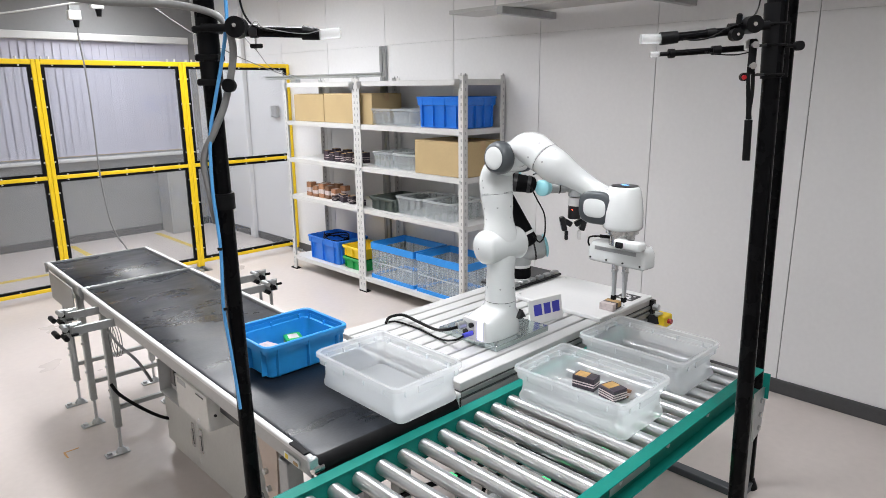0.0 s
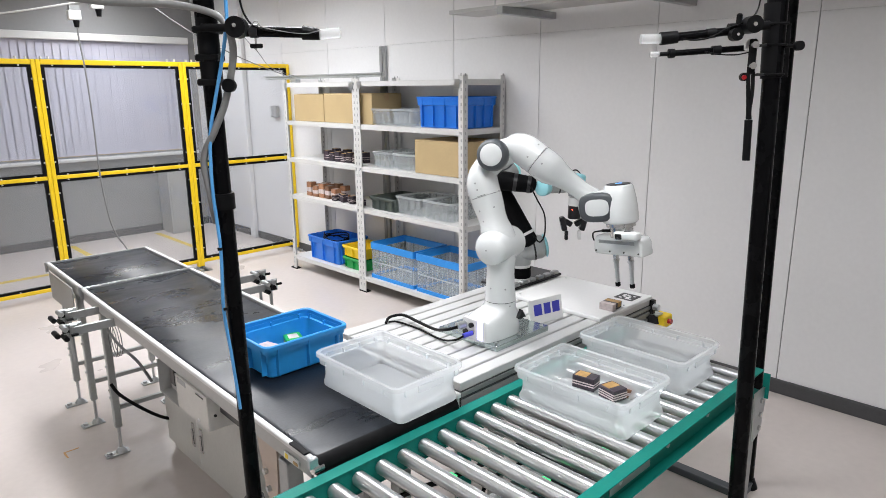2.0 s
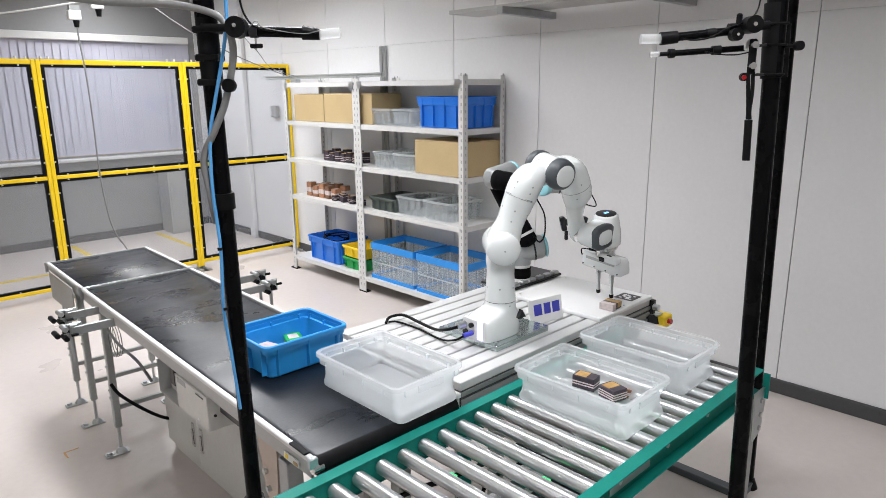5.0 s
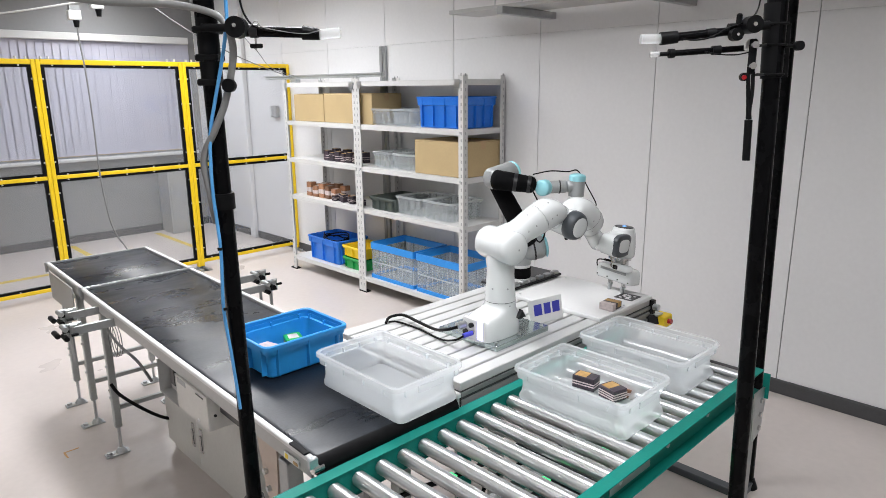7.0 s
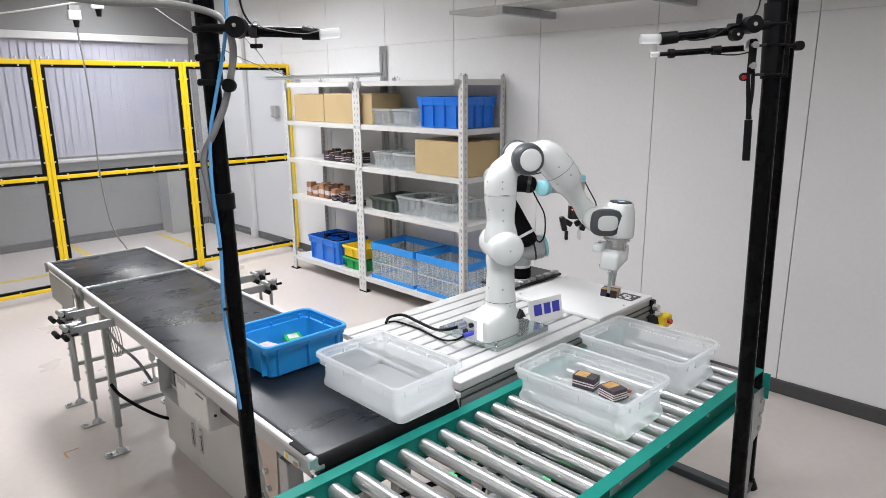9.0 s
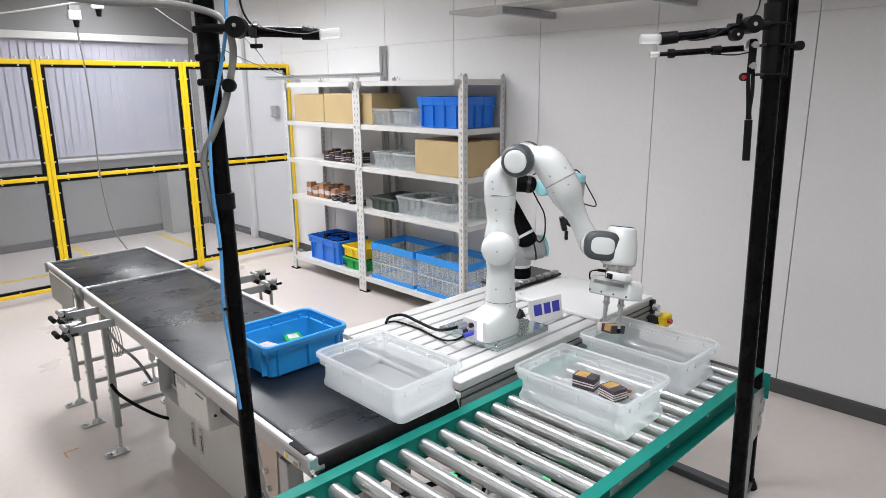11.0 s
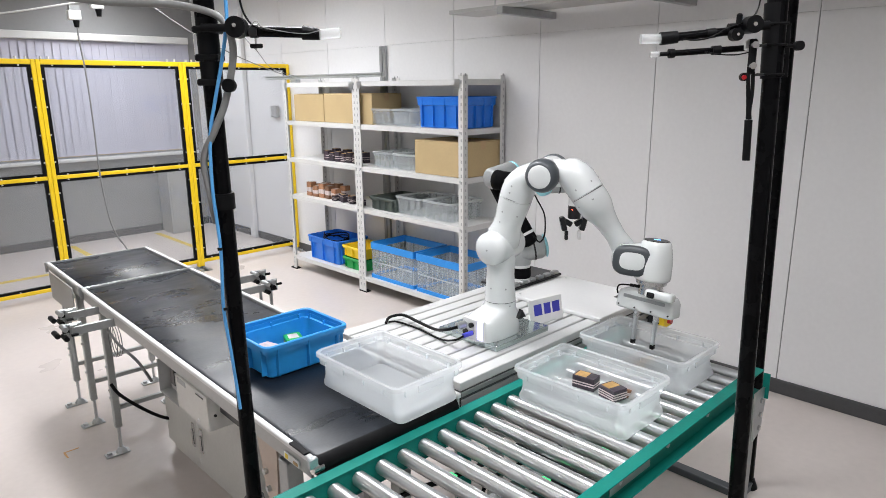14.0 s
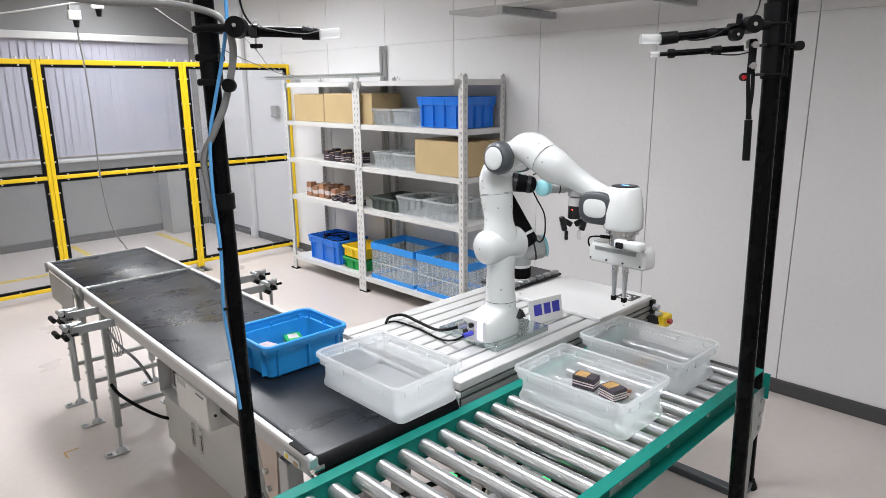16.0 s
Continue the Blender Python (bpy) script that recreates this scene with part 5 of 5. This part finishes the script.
rings_mesh(bm, [oval((cx, y, 0), X, Zv, rx_, rz_, 32, 2.2) for y, cx, rx_, rz_ in ((-0.008, -0.058, 0.014, 0.018), (-0.002, -0.06, 0.034, 0.04), (0.014, -0.066, 0.047, 0.053), (0.04, -0.074, 0.055, 0.059), (0.07, -0.08, 0.0585, 0.0595), (0.127, -0.0825, 0.0575, 0.0575))])
part("forearm_head", bm, ROBW, link4, smooth=60)
part("forearm_bridge", capsule(B(), (0.0, 0, 0), (-0.08, 0.05, 0), 0.05, 0.046, 0.5, 0.5, 28), ROBW, link4, smooth=60)
bm = B()
rings_mesh(bm, [oval((0, y, z), X, Y, rx_, ry_, 32) for z, y, rx_, ry_ in ((-0.2565, 0, 0.0575, 0.0575), (-0.225, 0.003, 0.059, 0.058), (-0.195, 0.009, 0.0565, 0.055), (-0.174, 0.019, 0.049, 0.047), (-0.155, 0.03, 0.043, 0.041), (-0.12, 0.046, 0.037, 0.036), (-0.08, 0.06, 0.034, 0.032), (-0.03, 0.068, 0.04, 0.032), (0.0, 0.07, 0.042, 0.031), (0.025, 0.07, 0.034, 0.027), (0.04, 0.07, 0.014, 0.012))])
link5 = part("forearm", bm, ROBW, robot, smooth=60)
part("wrist_band", rod(B(), (0, 0.06, 0), (0, 0.034, 0), 0.041, seg=32), STEEL, link5, "bright steel joint band", smooth=40)
bm = hose(B(), [(0.0, 0.055, -0.2), (0.0, 0.083, -0.14), (0.0, 0.0965, -0.08), (0.0, 0.101, -0.02), (0.0, 0.098, 0.02)], 0.004, 8)
part("cable_strip", bm, BLACK, link5, "black cable strip", smooth=60)
# wrist: a drum on the sixth joint and an upright drum on the seventh
bm = capsule(B(), (0, 0, -0.046), (0, 0, 0.044), 0.046, 0.05, 0.25, 0.3, 32)
link6 = part("wrist", bm, ROBW, robot, smooth=60)
bm = B()
rings_mesh(bm, [oval((0.088, y, 0), X, Zv, r, r, 36) for y, r in ((0.0705, 0.02), (0.07, 0.043), (0.064, 0.0485), (0.03, 0.0555), (-0.01, 0.06), (-0.05, 0.061), (-0.058, 0.0595), (-0.062, 0.055))])
part("wrist_drum", bm, ROBW, link6, smooth=50)
bm = B()
rings_mesh(bm, [oval((x, 0, 0), Y, Zv, ry_, rz_, 28, 2.6) for x, ry_, rz_ in ((-0.032, 0.036, 0.036), (-0.01, 0.047, 0.042), (0.035, 0.056, 0.049), (0.075, 0.062, 0.055), (0.1, 0.061, 0.056))])
part("wrist_body", bm, ROBW, link6, smooth=60)
bm = B()
rings_mesh(bm, [oval((0.018, 0.0, z), X, Y, rx_, ry_, 36, 3.0) for z, rx_, ry_ in ((0.03, 0.062, 0.05), (0.046, 0.063, 0.051), (0.053, 0.058, 0.046), (0.0535, 0.037, 0.026))])
part("wrist_ring", bm, ROBG, link6, "dark grey oval ring", smooth=60)
bm = B()
rings_mesh(bm, [oval((0.018, 0.0, z), X, Y, rx_, ry_, 36, 3.0) for z, rx_, ry_ in ((0.05, 0.04, 0.029), (0.0545, 0.04, 0.029), (0.0555, 0.037, 0.026))])
part("wrist_cover", bm, ROBW, link6, smooth=60)
bm = B()
rings_mesh(bm, [oval((0.088, y, 0), X, Zv, r, r, 32) for y, r in ((0.069, 0.041), (0.0722, 0.041), (0.0732, 0.036))])
pilot = part("pilot_disc", bm, DARKPL, link6, "dark control disc", smooth=50)
part("status_light", box(B(), 0.078, 0.0734, -0.006, 0.1, 0.0744, 0.006), LEDB, pilot, "blue glowing light")
# seventh link: flange, force sensor and gripper body (z down, y along the jaws)
bm = B()
rod(bm, (0, 0, 0.0625), (0, 0, 0.075), 0.05, seg=32)
rod(bm, (0, 0, 0.0752), (0, 0, 0.112), 0.04, seg=32)
link7 = part("flange", bm, STEEL, robot, "bright steel flange and force sensor", smooth=40)
bm = B()
rings_mesh(bm, [[Vector((q.x, q.y, z)) for q in rrect(0, 0, 0, hx, hy, 0.01)] for z, hx, hy in ((0.1085, 0.029, 0.088), (0.112, 0.032, 0.093), (0.128, 0.033, 0.101), (0.166, 0.033, 0.103), (0.171, 0.032, 0.102), (0.174, 0.028, 0.098))])
hand = part("gripper_body", bm, ROBW, link7, "white gripper housing", smooth=50)
part("slot_plate", box(B(), -0.0345, -0.075, 0.122, -0.0332, 0.075, 0.134), ALUD, hand, "grey slot strip")
for y in (-0.09, -0.03, 0.03, 0.09):
    part("screw", rod(B(), (-0.036, y, 0.162), (-0.0325, y, 0.162), 0.003, seg=8), DARKPL, hand)
bm = box(B(), -0.066, 0.012, 0.083, -0.03, 0.108, 0.112, 0.009, 3)
camb = part("wrist_camera", bm, ROBW, link7, "white wrist camera", smooth=50)
part("lens_cover", box(B(), -0.0685, 0.024, 0.09, -0.065, 0.05, 0.108, 0.004, 2), LENS, camb, "black lens window", smooth=50)
part("cable_port", box(B(), -0.054, 0.052, 0.0815, -0.044, 0.072, 0.0835), DARKPL, camb)
bm = hose(B(), [(-0.03, -0.02, 0.088), (-0.036, -0.06, 0.09), (-0.034, -0.095, 0.098), (-0.03, -0.104, 0.115), (-0.028, -0.1, 0.13)], 0.0028, 8)
rod(bm, (-0.03, -0.02, 0.088), (-0.036, -0.055, 0.089), 0.0055, seg=10)
part("hand_cable", bm, BLACK, link7, smooth=60)
fingers = []
for s in (-1, 1):
    bm = B()
    box(bm, -0.008, -0.006, 0.232, 0.008, 0.006, 0.195, 0.002)
    box(bm, -0.006, -0.005, 0.225, 0.006, 0.005, 0.284, 0.001)
    fg = part("finger", bm, ZINC, robot, "long grey metal finger")
    part("finger_knuckle", box(B(), -0.009, -0.008, 0.172, 0.009, 0.008, 0.2, 0.003, m=pose(0, 0, 0, 0, 0, 0)), STEEL, fg)
    part("finger_pivot", rod(B(), (-0.012, 0, 0.2), (0.012, 0, 0.2), 0.006, seg=12), ZINC, fg)
    part("finger_pad", box(B(), -0.007, -0.0075, 0.28, 0.007, 0.0075, 0.296, 0.002), BLACK, fg, "black rubber tip")
    fingers.append(fg)

# the carton that the arm picks up
goods = thing("picked_carton", "small brown and white carton picked up by the arm", "product box", (2.324, 1.386, 0.834))
part("body", box(B(), -0.038, -0.031, 0, 0.038, 0.031, 0.028, 0.0015), DARKB, goods)
part("pale_end", box(B(), -0.0385, -0.0315, -0.0002, -0.012, 0.0315, 0.0284, 0.001), PALEB, goods, "pale printed end")
part("tan_label", box(B(), 0.002, -0.0315, 0.007, 0.032, 0.0315, 0.0285, 0.0005), TANB, goods, "tan printed label")

# fine dark joints where one shell turns on the next
for link, z, r in ((link1, -0.2085, 0.0578), (link3, -0.1235, 0.0582), (link5, -0.2535, 0.0582)):
    part("joint_seam", rod(B(), (0, 0, z - 0.0009), (0, 0, z + 0.0009), r, seg=40, caps=False), ROBG, link, "thin dark joint line", smooth=40)

# small recessed screw plugs on the shells


def dimples(link, spots):
    for c, d in spots:
        c, d = Vector(c), Vector(d).normalized()
        part("screw_plug", rod(B(), c, c + d * 0.001, 0.0036, seg=10), ALUD, link)


ring8 = [(math.cos(radians(a)), math.sin(radians(a))) for a in range(20, 380, 60)]
dimples(link1, [((c * 0.0545, s_ * 0.0545, -0.155), (c, s_, 0)) for c, s_ in ring8] + [((0.0, -0.1025, 0.0), (0, -1, 0)), ((0.0, 0.1025, 0.0), (0, 1, 0))])
dimples(base, [((c * 0.0575, s_ * 0.0575, 0.112), (c, s_, 0)) for c, s_ in ring8])
dimples(link2, [((c * 0.0545, -0.14, s_ * 0.0545), (c, 0, s_)) for c, s_ in ring8])
dimples(link2, [((c * 0.0495, -0.1, s_ * 0.052), (c, 0, s_)) for c, s_ in ring8])
dimples(link3, [((c * 0.058, s_ * 0.058, -0.1), (c, s_, 0)) for c, s_ in ring8] + [((c * 0.057, s_ * 0.059, -0.075), (c, s_, 0)) for c, s_ in ring8])
dimples(link4, [((-0.0825 + c * 0.058, 0.1, s_ * 0.058), (c, 0, s_)) for c, s_ in ring8])
dimples(link5, [((c * 0.0575, 0.003 + s_ * 0.0575, -0.23), (c, s_, 0)) for c, s_ in ring8])
dimples(link6, [((0.088 + c * 0.054, -0.05, s_ * 0.054), (c, 0, s_)) for c, s_ in ring8])

# ---- joint angles of the working arm, degrees, by time ----
KT = [0.0, 0.5, 1.0, 1.5, 2.0, 2.5, 3.0, 3.5, 4.2, 6.3, 6.7, 7.0, 7.5, 8.0, 8.5, 9.0, 9.2, 11.3, 11.6, 12.0, 12.4, 12.8, 13.2, 13.6, 14.0, 14.4, 14.8, 15.2, 15.6, 16.0]
Q1 = [-97.9, -95.7, -90.4, -84.3, -78.2, -71.9, -66.5, -61.6, -55.5, -12.4, -10.5, -8.6, -11.2, -13.8, -22.1, -28.5, -27.4, -59.8, -63.4, -66.1, -69.0, -70.3, -72.5, -74.2, -76.7, -80.3, -84.6, -89.4, -92.4, -94.8]
Q2 = [-8.3, -10.5, -16.5, -20.4, -20.7, -18.2, -14.1, -7.6, 6.6, 47.1, 63.3, 66.6, 61.2, 37.7, 16.5, -1.4, -6.8, 0.1, 5.5, 11.6, 22.8, 26.6, 26.5, 20.2, 18.0, 11.9, 4.0, -2.5, -7.0, -8.2]
Q3 = [8.9, 8.5, 9.7, 13.8, 19.5, 25.3, 28.1, 31.7, 34.8, 12.4, 13.5, 11.0, 8.4, 4.4, 3.3, -1.1, -5.0, -9.2, -4.6, -2.9, 0.3, 1.3, 3.6, 6.3, 7.2, 7.1, 5.4, 4.5, 4.0, 6.0]
Q4 = [-129.5, -131.8, -138.4, -144.4, -147.0, -147.5, -148.3, -148.3, -143.4, -96.4, -67.1, -60.0, -69.0, -103.2, -127.8, -142.3, -145.0, -151.4, -150.5, -145.2, -132.5, -127.4, -127.1, -127.8, -128.5, -130.8, -131.9, -130.8, -129.7, -129.6]
Q5 = [0.6, 1.0, 2.5, 6.5, 7.6, 5.8, 7.9, 8.0, -6.4, -15.0, -12.3, -9.4, -4.6, -0.4, 0.4, 2.2, 1.8, -23.4, -19.8, -20.1, -17.4, -16.3, -16.6, -13.5, -11.9, -8.8, -5.2, -0.8, 0.0, 0.0]
Q6 = [121.9, 122.6, 125.1, 129.2, 133.9, 139.0, 143.2, 149.9, 159.0, 146.2, 125.9, 121.8, 129.0, 135.2, 140.1, 138.0, 136.2, 148.5, 155.3, 153.8, 150.8, 150.3, 149.5, 143.6, 142.6, 139.9, 134.1, 128.1, 123.1, 122.1]
Q7 = [-87.5, -85.1, -77.7, -67.8, -59.3, -47.8, -41.0, -29.4, -10.7, 14.5, 12.1, 11.3, 17.7, 25.1, 34.8, 39.0, 40.7, -41.4, -47.9, -51.0, -49.5, -49.2, -48.8, -52.2, -62.0, -67.9, -74.0, -82.7, -86.6, -86.9]
QS = (Q1, Q2, Q3, Q4, Q5, Q6, Q7)
GRIP_T = [0, 0.5, 1.0, 1.5, 4.2, 6.3, 7.0, 7.3, 13.1, 13.4, 14.0, 14.4, 14.8, 15.2, 15.6, 16.0]
GRIP_W = [0.019, 0.02, 0.027, 0.031, 0.031, 0.043, 0.038, 0.036, 0.036, 0.043, 0.036, 0.0165, 0.0135, 0.017, 0.0185, 0.019]
DH = ((0, 0, 0.333), (0, -90, 0), (0, 90, 0.316), (0.0825, 90, 0), (-0.0825, -90, 0.384), (0, 90, 0), (0.088, 90, 0))


def eased(t, ts, vs):
    """Cubic interpolation with limited slopes."""
    i = min(max(0, int(np.searchsorted(ts, t, side="right")) - 1), len(ts) - 2)

    def slope(k):
        if k == 0 or k == len(ts) - 1:
            return 0.0
        a, b = (vs[k] - vs[k - 1]) / (ts[k] - ts[k - 1]), (vs[k + 1] - vs[k]) / (ts[k + 1] - ts[k])
        return 0.0 if a * b <= 0 else 2 * a * b / (a + b)

    w = ts[i + 1] - ts[i]
    u = (t - ts[i]) / w
    return ((2 * u ** 3 - 3 * u ** 2 + 1) * vs[i] + (u ** 3 - 2 * u ** 2 + u) * w * slope(i)
            + (-2 * u ** 3 + 3 * u ** 2) * vs[i + 1] + (u ** 3 - u ** 2) * w * slope(i + 1))


def chain(t):
    m, out = Matrix.Identity(4), []
    for (a, al, d), q in zip(DH, QS):
        m = m @ pose(a, 0, 0, al, 0, 0) @ pose(0, 0, d, 0, 0, eased(t, KT, q))
        out.append(m.copy())
    return out


def motions():
    times = [round(0.1 * k, 1) for k in range(161)]
    frames = {t: chain(t) for t in times}
    for i, link in enumerate((link1, link2, link3, link4, link5, link6, link7)):
        walk(link, [(t, frames[t][i]) for t in times])
    for s, fg in zip((-1, 1), fingers):
        walk(fg, [(t, frames[t][6] @ pose(0, s * eased(t, GRIP_T, GRIP_W), 0)) for t in times])
    # the carton lies on the plate, is carried by the jaws and set down in the tote
    to_world = pose(*ROB, 0, 0, -1.644)
    lie = pose(2.324, 1.386, 0.8345, 0, 0, 4)
    rows = [(0.0, lie), (7.1, lie), (7.5, pose(2.375, 1.372, 0.8345, 0, 0, -4))]
    hold = pose(0, 0, 0.298, 180, 0, 90)
    for t in [t for t in times if 8.0 <= t <= 13.1]:
        m = to_world @ frames[t][6] @ hold
        m.translation.z = max(m.translation.z, 0.802 if t > 10 else 0.836)
        rows.append((t, m))
    p = rows[-1][1].translation
    rest = pose(p.x, p.y, 0.8005, 0, 0, math.degrees(rows[-1][1].to_euler().z))
    rows += [(13.3, rest), (16.0, rest)]
    walk(goods, rows)


motions()
